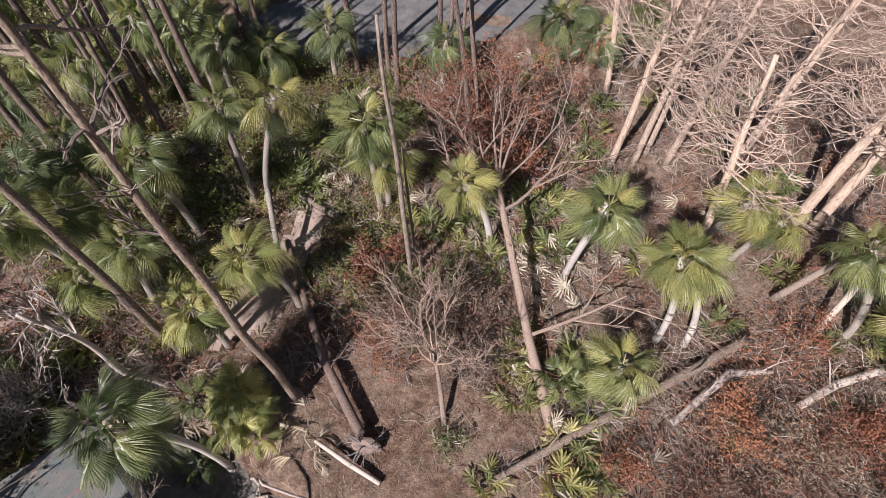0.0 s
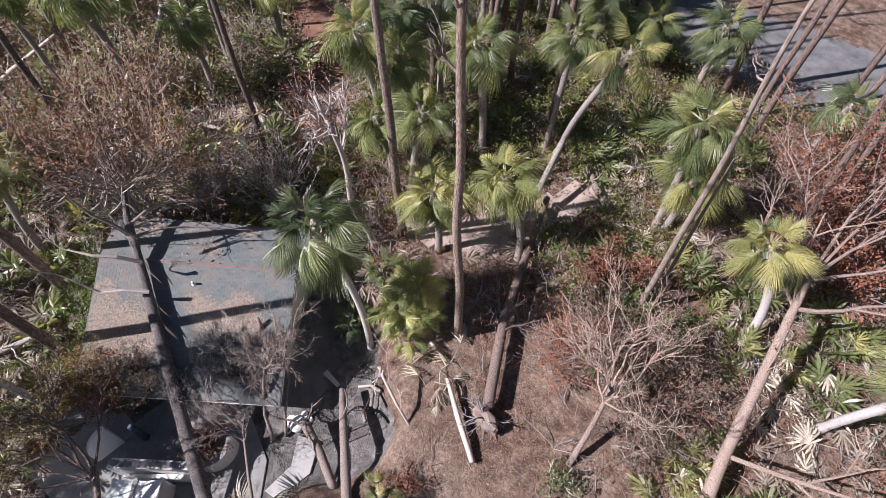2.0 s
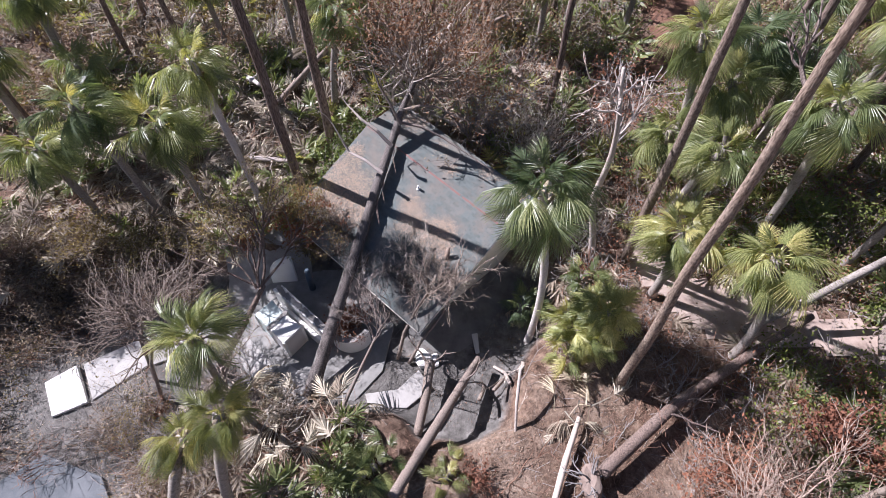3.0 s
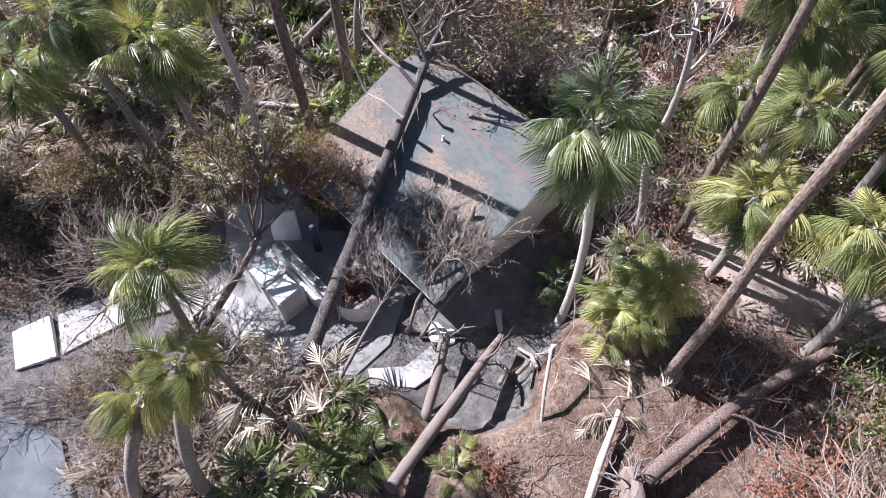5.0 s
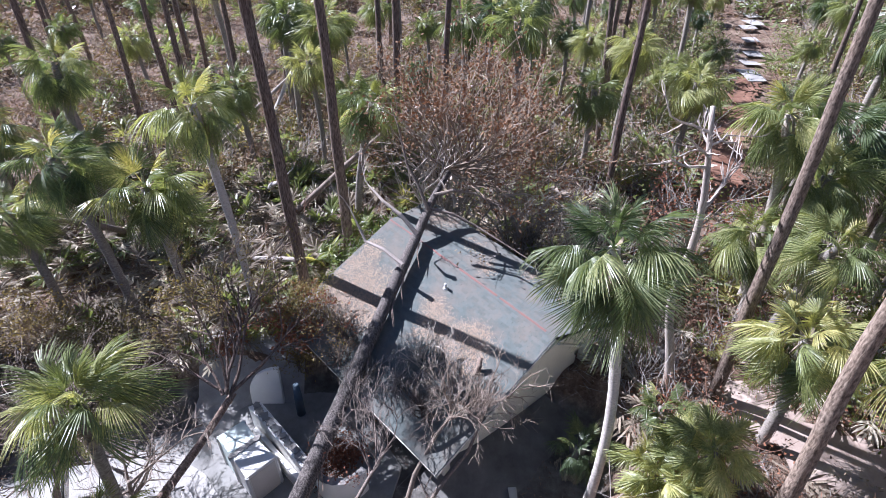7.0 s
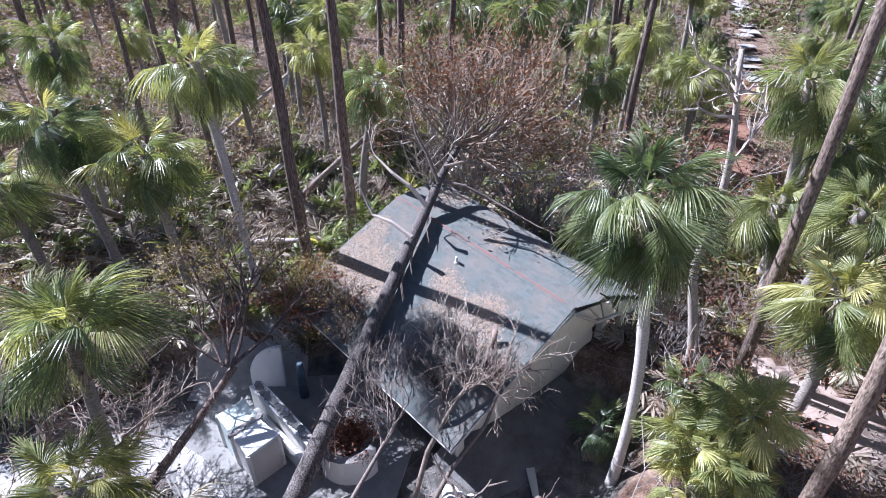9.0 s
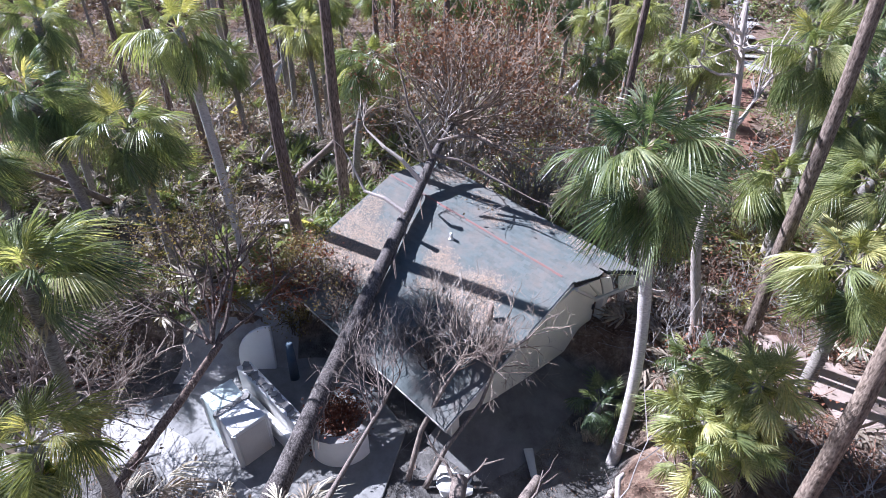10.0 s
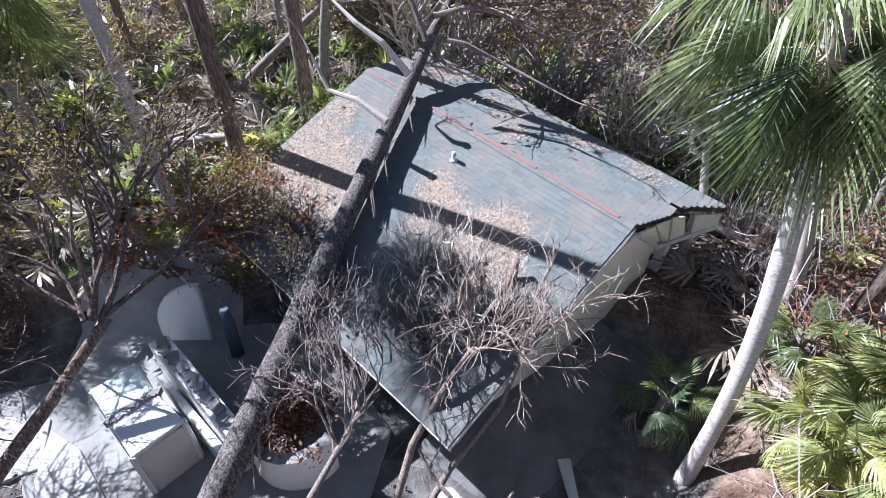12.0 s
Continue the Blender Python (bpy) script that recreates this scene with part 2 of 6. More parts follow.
trunk_bark = bark_material("scaly_pine_bark", (0.075, 0.063, 0.055), (0.25, 0.212, 0.182), (0.45, 0.395, 0.345), (8, 8, 2.4), 0.04)
pink_bark = bark_material("dead_pine_bark", (0.15, 0.118, 0.097), (0.46, 0.385, 0.33), (0.7, 0.62, 0.55), (12, 12, 1.2), 0.012)
bank_m = road_material("grey_sand_bank", (0.11, 0.108, 0.104), (0.22, 0.214, 0.205))
red_soil_m = road_material("red_soil", (0.13, 0.065, 0.045), (0.3, 0.175, 0.125))
dirt_m = road_material("root_soil", (0.12, 0.085, 0.07), (0.34, 0.27, 0.23))


# ---- mesh building ----
class Buf:
    """Vertices and faces gathered for one mesh."""

    def __init__(self):
        self.v, self.f = [], []

    def tube(self, pts, radii, sides=6, cap=True):
        pts = [Vector(p) for p in pts]
        at, n = len(self.v), len(pts)
        ref = Vector((0.31, 0.77, 0.55))
        for k, (p, r) in enumerate(zip(pts, radii)):
            d = (pts[min(k + 1, n - 1)] - pts[max(k - 1, 0)]).normalized()
            a = d.cross(ref)
            a = a.normalized() if a.length > 1e-3 else d.orthogonal().normalized()
            b = d.cross(a)
            for s in range(sides):
                w = 2 * math.pi * s / sides
                self.v.append(p + (a * math.cos(w) + b * math.sin(w)) * r)
        for k in range(n - 1):
            for s in range(sides):
                i, j = at + k * sides + s, at + k * sides + (s + 1) % sides
                self.f.append((i, j, j + sides, i + sides))
        if cap:
            self.f.append(tuple(range(at + sides - 1, at - 1, -1)))
            self.f.append(tuple(range(at + (n - 1) * sides, at + n * sides)))

    def ribbon(self, pts, widths, side):
        at = len(self.v)
        for p, w in zip(pts, widths):
            self.v += [p - side * w, p + side * w] if w > 0 else [p]
        k = at
        for a, b in zip(widths[:-1], widths[1:]):
            if b > 0:
                self.f.append((k, k + 1, k + 3, k + 2))
            else:
                self.f.append((k, k + 1, k + 2))
            k += 2

    def face(self, pts):
        at = len(self.v)
        self.v += [Vector(p) for p in pts]
        self.f.append(tuple(range(at, at + len(pts))))

    def prism(self, outline, low, high, m=None):
        """A flat outline (x, y) drawn from low to high along z, then turned by m."""
        at, n = len(self.v), len(outline)
        for z in (low, high):
            for q in outline:
                p = Vector((q[0], q[1], z))
                self.v.append(m @ p if m else p)
        self.f.append(tuple(range(at + n - 1, at - 1, -1)))
        self.f.append(tuple(range(at + n, at + 2 * n)))
        for k in range(n):
            j = (k + 1) % n
            self.f.append((at + k, at + j, at + n + j, at + n + k))

    def box(self, lo, hi, m=None):
        self.prism([(lo[0], lo[1]), (hi[0], lo[1]), (hi[0], hi[1]), (lo[0], hi[1])], lo[2], hi[2], m)

    def add(self, other, m):
        at = len(self.v)
        self.v += [m @ p for p in other.v]
        self.f += [tuple(i + at for i in f) for f in other.f]

    def mesh(self, name, mat, smooth=False):
        me = bpy.data.meshes.new(name)
        me.from_pydata([tuple(Vector(p) * UNIT) for p in self.v], [], self.f)
        me.materials.append(mat)
        if smooth:
            me.polygons.foreach_set("use_smooth", [True] * len(me.polygons))
        me.update()
        return me


def placed(m):
    """A pose on the plan, in metres."""
    m = m.copy()
    m.translation = m.translation * UNIT
    return m


def part(name, data, parent, label="", m=None):
    """Links a mesh as one object under a thing or a part."""
    ob = new(name, data)
    ob.parent = parent
    if m is not None:
        ob.matrix_basis = placed(m)
    return tagged(ob, label)


def thing(name, at, label, category, group="", kind="", m=None):
    ob = new(name)
    ob.empty_display_size = 0.2
    ob.matrix_basis = placed(m if m is not None else Matrix.Translation(at))
    return tagged(ob, label, category, group, kind)


def single(name, data, label, category, group="", kind="", m=None):
    ob = new(name, data)
    if m is not None:
        ob.matrix_basis = placed(m)
    return tagged(ob, label, category, group, kind)


def softened(ob, width, segments=2):
    mod = ob.modifiers.new("bevel", "BEVEL")
    mod.width, mod.segments, mod.limit_method = width * UNIT, segments, "ANGLE"
    return ob


# ---- ground ----
# The washed-out hollow beside the building, as an outline on the plan.
HOLLOW = [(-9.68, 4.65), (-8.46, 4.02), (-7.59, 3.27), (-6.9, 2.9), (-5.5, 2.35), (-4.9, 1.0), (-5.2, -0.5), (-5.92, -1.3), (-6.34, -3.24), (-6.4, -5.04), (-6.03, -7.87), (-4.65, -8.52),
          (-2.06, -8.42), (-1.2, -16), (-9, -19), (-11.67, -12.47), (-12.23, -8.12), (-12.59, -5.53), (-13.04, -3.34), (-13.01, 0.48), (-11.9, 4.11), (-10.82, 4.82)]
ROAD = [(-15.78, 28.52), (-14.31, 26.46), (-12.39, 25.56), (-3.84, 26.61), (-0.07, 29.07), (4.6, 33.01), (2.56, 38.66), (-3.07, 34.7), (-11.59, 32.15), (-14.88, 31.09)]
PATH_EDGE = [(-12.86, 7.87), (-11.29, 9.32), (-10.38, 11.07), (-9.65, 13.2), (-8.65, 15.91), (-6.74, 15.76), (-7.54, 13.06), (-7.98, 10.95), (-8.33, 9.39), (-9.7, 8.03), (-11.53, 7.01)]
LANE = [(-36.5, 17.6), (-39.9, 18.2), (-50.4, 22.8), (-66.9, 28.5), (-170, 66), (-175, 84), (-67, 31.4), (-50.4, 25.1), (-38.6, 20.4), (-35.8, 19.6)]

TRACK = [(-38.2, 20.0), (-39.9, 18.4), (-33.7, 14.0), (-28.2, 11.9), (-24.3, 11.2), (-21.5, 10.6), (-21.0, 12.2), (-24.8, 13.6), (-32.8, 17.0)]
# open ground along the track and lane, where no trees stand
GLADE = [(-17.5, 6.6), (-25, 10.6), (-39.9, 17.8), (-66, 26), (-66, 31.5), (-38, 21), (-24.8, 14.2), (-17.5, 9.4)]


def inside(x, y, poly):
    hit, n = False, len(poly)
    for k in range(n):
        (ax, ay), (bx, by) = poly[k], poly[k - 1]
        if (ay > y) != (by > y) and x < (bx - ax) * (y - ay) / (by - ay) + ax:
            hit = not hit
    return hit


def edge_distance(x, y, poly):
    best = 1e9
    for k in range(len(poly)):
        (ax, ay), (bx, by) = poly[k], poly[k - 1]
        dx, dy = bx - ax, by - ay
        s = min(1, max(0, ((x - ax) * dx + (y - ay) * dy) / (dx * dx + dy * dy)))
        best = min(best, math.hypot(x - ax - s * dx, y - ay - s * dy))
    return best


def ground_z(x, y):
    z = 0.22 * noise.noise((x * 0.16, y * 0.16, 3.1)) + 0.09 * noise.noise((x * 0.6, y * 0.6, 7.7))
    if -21 < x < 1 and -21 < y < 7:
        d = edge_distance(x, y, HOLLOW)
        d = d if inside(x, y, HOLLOW) else -d
        d += 0.25 * noise.noise((x * 0.9, y * 0.9, 1.0))
        s = min(1, max(0, (d + 0.35) / 1.05))
        s = s * s * (3 - 2 * s)
        z = z * (1 - 0.75 * s) - 1.25 * s
    return z


def build_ground():
    xs = [-900, -420, -220, -140, -100, -75, -58] + [-46 + 1.5 * k for k in range(14)] + [-25 + 0.3 * k for k in range(147)] + [20, 22, 25, 30, 40, 60, 110, 250, 900]
    ys = [-900, -300, -150, -90, -60, -45] + [-36 + 1.4 * k for k in range(13)] + [-18 + 0.3 * k for k in range(147)] + [27, 28.5, 30, 32, 34, 37, 42, 50, 70, 110, 250, 900]
    b = Buf()
    b.v = [Vector((x, y, ground_z(x, y))) for y in ys for x in xs]
    n = len(xs)
    b.f = [(j * n + i, j * n + i + 1, (j + 1) * n + i + 1, (j + 1) * n + i) for j in range(len(ys) - 1) for i in range(n - 1)]
    return single("ground", b.mesh("ground", ground_m, True), "brown pine-straw forest soil with a washed-out grey sand hollow", "ground", kind="structure")


build_ground()


def flat_sheet(name, outline, lift, mat, label, category):
    """A worn surface that follows the ground a little above it."""
    xs, ys = [p[0] for p in outline], [p[1] for p in outline]
    step = max(0.35, (max(xs) - min(xs)) / 110)
    b, at = Buf(), {}
    nx, ny = int((max(xs) - min(xs)) / step) + 1, int((max(ys) - min(ys)) / step) + 1
    for i in range(nx):
        for j in range(ny):
            x, y = min(xs) + i * step, min(ys) + j * step
            wob = 0.35 * noise.noise((x * 0.7, y * 0.7, 5.0))
            if inside(x + wob, y + wob, outline):
                at[i, j] = len(b.v)
                b.v.append(Vector((x, y, ground_z(x, y) + lift)))
    for i, j in at:
        q = [(i, j), (i + 1, j), (i + 1, j + 1), (i, j + 1)]
        if all(k in at for k in q):
            b.f.append(tuple(at[k] for k in q))
    return single(name, b.mesh(name, mat, True), label, category, kind="structure")


flat_sheet("road", ROAD, 0.03, road_m, "pale grey sand road striped by trunk shadows", "road")
flat_sheet("pavement", PATH_EDGE, 0.025, path_m, "worn sandy concrete path through the trees", "path")
flat_sheet("road_lane", LANE, 0.2, lane_m, "pale grey lane running off through the forest", "road")
flat_sheet("soil_track", TRACK, 0.12, red_soil_m, "bare reddish soil track leading to the lane", "path")
flat_sheet("sand_patch", [(-20.59, 6.24), (-19.05, 6.22), (-18.49, 7.56), (-19.3, 8.54), (-20.47, 8.02)], 0.05, path_m, "bare pale sand patch under the trees", "sand")
flat_sheet("sand_clearing", [(-10.26, -7.11), (-11.43, -8.1), (-13.37, -7.78), (-14.55, -6.41), (-13.51, -4.35), (-11.6, -4.07), (-11.52, -5.93), (-10.49, -6.17)], 0.05, lane_m, "pale open sand under bare olive-brown limbs", "sand")
flat_sheet("sand_pad", [(-18.37, 3.24), (-16.78, 3.53), (-16.51, 5.03), (-17.78, 5.27)], 0.05, paving_m, "blue-grey paved pad behind the building", "paving")


# ---- plants ----
rng = random.Random(7)


def turned(d, amount, r):
    """The way d, bent by a random amount."""
    o = d.orthogonal().normalized()
    o.rotate(Matrix.Rotation(r.uniform(0, 2 * math.pi), 3, d))
    return (d + o * amount).normalized()


def frond_buf(r, n=24, petiole=0.85, length=1.0, droop=0.35, wide=2.35, thin=1.0, fold=0.0):
    """A costapalmate fan leaf that grows from the origin along x."""
    b = Buf()
    sag = lambda x: -0.16 * droop * x * x  # noqa: E731
    spots, ways = [], []
    for k in range(n + 1):
        a = wide * (2 * k / n - 1)
        x0 = petiole + 0.42 * length * (1 - abs(a) / wide)
        spots.append(len(b.v))
        b.v.append(Vector((x0, 0.004 * (k - n / 2) / n, sag(x0) + (0.012 if k % 2 else 0))))
    at = len(b.v)
    for k in range(3):
        x0 = petiole * k / 3
        b.v += [Vector((x0, -0.026 + 0.004 * k, sag(x0))), Vector((x0, 0.026 - 0.004 * k, sag(x0)))]
    b.f += [(at, at + 1, at + 3, at + 2), (at + 2, at + 3, at + 5, at + 4), (at + 4, at + 5, spots[n], spots[0])]
    for k in range(n):
        a = wide * (2 * (k + 0.5) / n - 1) + r.uniform(-0.05, 0.05)
        near = 1 - abs(a) / wide
        root = (b.v[spots[k]] + b.v[spots[k + 1]]) / 2
        way = Vector((math.cos(a * 0.8), math.sin(a * 0.8), 0.10 * r.uniform(-1, 1) + 0.12)).normalized()
        ln = length * (0.62 + 0.30 * near) * r.uniform(0.85, 1.1)
        side = Vector((-way.y, way.x, 0)).normalized()
        side = (side + Vector((0, 0, 0.75 if k % 2 else -0.75))).normalized()
        pts = []
        for s in (0.35, 0.7, 1.0):
            p = root + way * ln * s
            p.z -= droop * ln * (0.25 * s + 0.75 * s * s) * r.uniform(0.8, 1.2)
            p.x -= 0.10 * droop * ln * s * s
            p.z -= fold * abs(p.y) * (0.6 + 0.4 * s)
            p.y *= 1 - 0.28 * fold
            pts.append(p)
        i = len(b.v)
        b.v += [pts[0] - side * 0.03 * thin, pts[0] + side * 0.03 * thin, pts[1] - side * 0.031 * thin, pts[1] + side * 0.031 * thin, pts[2]]
        b.f += [(spots[k], spots[k + 1], i + 1, i), (i, i + 1, i + 3, i + 2), (i + 2, i + 3, i + 4)]
    return b


fr = random.Random(3)
green_fronds = [frond_buf(fr, n=54, petiole=0.72, droop=d, length=ln * 1.0, wide=2.2, thin=0.5, fold=0.5) for d, ln in ((0.4, 0.95), (0.75, 1.05), (1.1, 1.08), (1.4, 1.05))]
fine_fronds = [frond_buf(fr, n=64, petiole=0.8, droop=d, length=ln * 1.05, wide=2.25, thin=0.45, fold=0.5) for d, ln in ((0.45, 0.95), (0.8, 1.05), (1.15, 1.08), (1.5, 1.05))]
stiff_fronds = [frond_buf(fr, n=38, petiole=0.6, length=0.72, droop=d, wide=2.2, thin=0.6, fold=0.4) for d in (0.25, 0.5, 0.8)]
far_fronds = [frond_buf(fr, n=30, petiole=0.72, droop=d, length=ln, wide=2.2, thin=0.85, fold=0.5) for d, ln in ((0.4, 0.95), (0.75, 1.05), (1.1, 1.08), (1.4, 1.05))]
dead_fronds = [frond_buf(fr, n=15, petiole=0.8, length=0.85, droop=d, wide=1.3, thin=0.8) for d in (1.3, 1.6)]
FROND_MESH = {}


def frond_mesh(kind, k, mat):
    key = (kind, k, mat.name)
    if key not in FROND_MESH:
        FROND_MESH[key] = {"green": green_fronds, "fine": fine_fronds, "stiff": stiff_fronds, "dead": dead_fronds}[kind][k].mesh("frond", mat)
    return FROND_MESH[key]


def crown_layout(r, count, up=1.3, down=-1.0, scale=1.0):
    """Poses of the fronds of a crown, young and upright ones first."""
    rows = []
    for k in range(count):
        s = (k + 0.5) / count
        lift = up + (down - up) * s ** 0.85 + r.uniform(-0.24, 0.24)
        turn = k * 2.39996 + r.uniform(-0.25, 0.25)
        size = scale * (0.72 + 0.36 * min(1, s * 2.2)) * r.uniform(0.9, 1.08)
        m = Matrix.Rotation(turn, 4, "Z") @ Matrix.Rotation(-lift, 4, "Y") @ Matrix.Rotation(r.uniform(-0.9, 0.9), 4, "X") @ Matrix.Scale(size, 4)
        rows.append((s, m))
    return rows


def trunk_line(base, top, bend, n):
    base, top = Vector(base), Vector(top)
    side = Vector((top.y - base.y, base.x - top.x, 0))
    side = side.normalized() if side.length > 1e-3 else Vector((1, 0, 0))
    lean = Vector((top.x - base.x, top.y - base.y, 0))
    out = []
    for k in range(n + 1):
        s = k / n
        p = base.lerp(top, s) - lean * 0.22 * math.sin(math.pi * s) * (1 if bend else 0) + side * bend * math.sin(math.pi * s)
        out.append(p)
    return out


def palm_trunk_buf(base, top, radius, bend, r, rings=18):
    b = Buf()
    pts = trunk_line(base, top, bend, rings)
    radii = [radius * (1.25 - 0.3 * min(1, 5 * k / rings) + 0.05 * (k % 2) + r.uniform(-0.03, 0.03)) for k in range(rings + 1)]
    b.tube(pts, radii, 10)
    return b, pts


def boots_buf(pts, radius, r, count=22):
    """Broken leaf bases under the crown."""
    b = Buf()
    top, d = pts[-1], (pts[-1] - pts[-3]).normalized()
    for k in range(count):
        a = k * 2.4
        root = top - d * (0.05 + 0.95 * k / count)
        out = Vector((math.cos(a), math.sin(a), 0.75)).normalized()
        side = Vector((-math.sin(a), math.cos(a), 0))
        b.ribbon([root + out * radius * 0.5, root + out * (radius + 0.10), root + out * (radius + 0.22)], [0.05, 0.04, 0.018], side)
    return b


CROWNS = {}


def crown_mesh(kind, mat, k):
    key = (kind, mat.name, k)
    if key not in CROWNS:
        r, b = random.Random(k * 17 + 5), Buf()
        for s, m in crown_layout(r, 26, scale=1.0):
            b.add(far_fronds[min(3, int(s * 4))], m)
        CROWNS[key] = b.mesh("crown", mat)
    return CROWNS[key]


def skirt_mesh(k):
    key = ("skirt", k)
    if key not in CROWNS:
        r, b = random.Random(k + 40), Buf()
        for j in range(11):
            m = Matrix.Rotation(j * 2.4 + r.uniform(-0.3, 0.3), 4, "Z") @ Matrix.Rotation(r.uniform(0.9, 1.45), 4, "Y") @ Matrix.Scale(r.uniform(0.7, 0.95), 4)
            b.add(dead_fronds[j % 2], m)
        CROWNS[key] = b.mesh("frond_skirt", dead_frond_m)
    return CROWNS[key]


def palm(base, top, radius=0.16, scale=1.0, bend=0.15, green=None, fronds=30, near=True, dead=6, seed=0, label="", down=-1.0, group="", bark=None, kind="green", up=1.3):
    """A cabbage palm; near ones carry every frond as a part of its own."""
    r = random.Random(seed * 31 + 11)
    green = green or palm_green
    scale *= 0.78
    base, top = Vector(base), Vector(top)
    t = thing("cabbage_palm", base, label or "green cabbage palm with a grey trunk among storm debris", "palm tree", group)
    b, pts = palm_trunk_buf((0, 0, -0.35), top - base, radius, bend, r)
    part("trunk", b.mesh("trunk", bark or palm_bark, True), t)
    part("leaf_base", boots_buf(pts, radius, r).mesh("leaf_base", dead_frond_m), t)
    head = Matrix.Translation(pts[-1]) @ (pts[-1] - pts[-3]).to_track_quat("Z", "Y").to_matrix().to_4x4()
    if near:
        for s, m in crown_layout(r, int(fronds * 0.98), up=up, down=down, scale=scale):
            # lowest fronds take the shaded leaf colour, youngest the yellow one
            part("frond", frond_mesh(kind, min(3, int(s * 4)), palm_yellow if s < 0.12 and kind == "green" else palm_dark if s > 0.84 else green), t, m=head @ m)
        for j in range(dead):
            m = Matrix.Rotation(j * 2.4 + r.uniform(-0.3, 0.3), 4, "Z") @ Matrix.Rotation(r.uniform(0.8, 1.4), 4, "Y") @ Matrix.Scale(scale * r.uniform(0.75, 1.0), 4)
            part("dead_frond", frond_mesh("dead", j % 2, dead_frond_m), t, "dry tan hanging frond", m=head @ m)
    else:
        k = seed % 3
        spin = Matrix.Rotation(r.uniform(0, 6.3), 4, "Z") @ Matrix.Scale(scale, 4)
        part("crown", crown_mesh("green", green, k), t, m=head @ spin)
        if dead:
            part("frond_skirt", skirt_mesh(k), t, "dry tan hanging fronds", m=head @ spin)
    return t


def low_palm(at, scale, count, seed, green=None, label="", spread=0.25, heads=3, tall=0.9, category="palm bush"):
    """A clump of short palms whose fans start near the ground."""
    r = random.Random(seed * 13 + 1)
    t = thing("palm_bush", at, label or "bushy low palm with stiff green fans on the forest floor", category)
    for h in range(heads):
        a = 2.4 * h
        top = Vector((math.cos(a) * spread * h, math.sin(a) * spread * h, tall * (1 - 0.22 * h)))
        b = Buf()
        b.tube([Vector((top.x * 0.5, top.y * 0.5, -0.3)), top * 0.6, top], [0.14, 0.12, 0.10], 8)
        part("trunk", b.mesh("trunk", palm_bark, True), t)
        for s, m in crown_layout(r, count, up=1.3, down=-0.35, scale=scale):
            part("frond", frond_mesh("stiff", min(2, int(s * 3)), green or palm_yellow), t, m=Matrix.Translation(top) @ m)
    for j in range(6):
        m = Matrix.Translation((0, 0, tall * 0.7)) @ Matrix.Rotation(j * 1.1, 4, "Z") @ Matrix.Rotation(r.uniform(0.5, 1.0), 4, "Y") @ Matrix.Scale(scale, 4)
        part("dead_frond", frond_mesh("dead", j % 2, dead_frond_m), t, "dry tan hanging frond", m=m)
    return t


def grow(b, p, d, length, radius, depth, r, gather=0.12, kids=(2, 4), sides=5, tips=None, wander=0.45, fine=0.004):
    """A branch with its side branches, as tubes; the last ones are thin ribbons."""
    n = 5 if depth else 4
    pts, way = [p.copy()], d.copy()
    for k in range(n):
        way = turned(way, r.uniform(0, wander), r)
        way = (way + Vector((0, 0, gather))).normalized()
        pts.append(pts[-1] + way * length / n)
    if radius > 0.012:
        b.tube(pts, [radius * (1 - 0.62 * k / n) for k in range(n + 1)], sides, False)
    else:
        o = way.orthogonal().normalized()
        b.ribbon(pts, [max(fine, radius)] * n + [0], o)
    if depth == 0:
        if tips is not None:
            tips += pts[1:]
        return
    for k in range(r.randint(*kids)):
        s = r.uniform(0.35, 1.0)
        j = min(n - 1, int(s * n))
        q = pts[j].lerp(pts[j + 1], s * n - j)
        grow(b, q, turned((pts[j + 1] - pts[j]).normalized(), r.uniform(0.5, 1.1), r), length * r.uniform(0.45, 0.7), radius * 0.52, depth - 1, r, gather, kids, max(3, sides - 1), tips, wander, fine)


def pine(base, lean, height, radius, seed, crown=0.55, limbs=14, mat=None, bmat=None, label="", reach=2.4, thick=0.055, depth=2, name="pine_tree", group="standing pines", wav=0.12):
    """A storm-stripped pine: a tall tapered trunk and bare limbs in its upper part."""
    r = random.Random(seed * 7 + 2)
    mat = mat or pine_bark
    t = thing(name, base, label or "tall storm-stripped pine with bare limbs", "pine tree", group)
    b, n = Buf(), 16
    lean = Vector((lean[0], lean[1], 1))
    pts = []
    for k in range(n + 1):
        z = height * k / n
        w = wav * min(1, z / 3)
        pts.append(lean * z + Vector((w * noise.noise((z * 0.22, seed, 0)), w * noise.noise((z * 0.22, seed, 9)), 0)))
    pts[0].z = -0.4
    radii = [radius * (1.18 if k == 0 else 1.0) * (1 - 0.62 * (k / n) ** 1.3) for k in range(n + 1)]
    b.tube(pts, radii, 12)
    part("trunk", b.mesh("trunk", mat, True), t)
    if limbs:
        for k in range(limbs):
            lb = Buf()
            s = 1 - (1 - crown) * r.random() ** 0.8
            j = min(n - 1, int(s * n))
            q = pts[j].lerp(pts[j + 1], s * n - j)
            a = r.uniform(0, 2 * math.pi)
            d = Vector((math.cos(a), math.sin(a), r.uniform(-0.1, 0.6))).normalized()
            grow(lb, q, d, reach * (1.15 - 0.55 * (s - crown) / (1 - crown + 1e-6)) * r.uniform(0.5, 1.1), thick * radius / 0.18, depth, r, 0.08, (2, 4))
            part("limb", lb.mesh("limb", bmat or tan_bark), t)
    return t


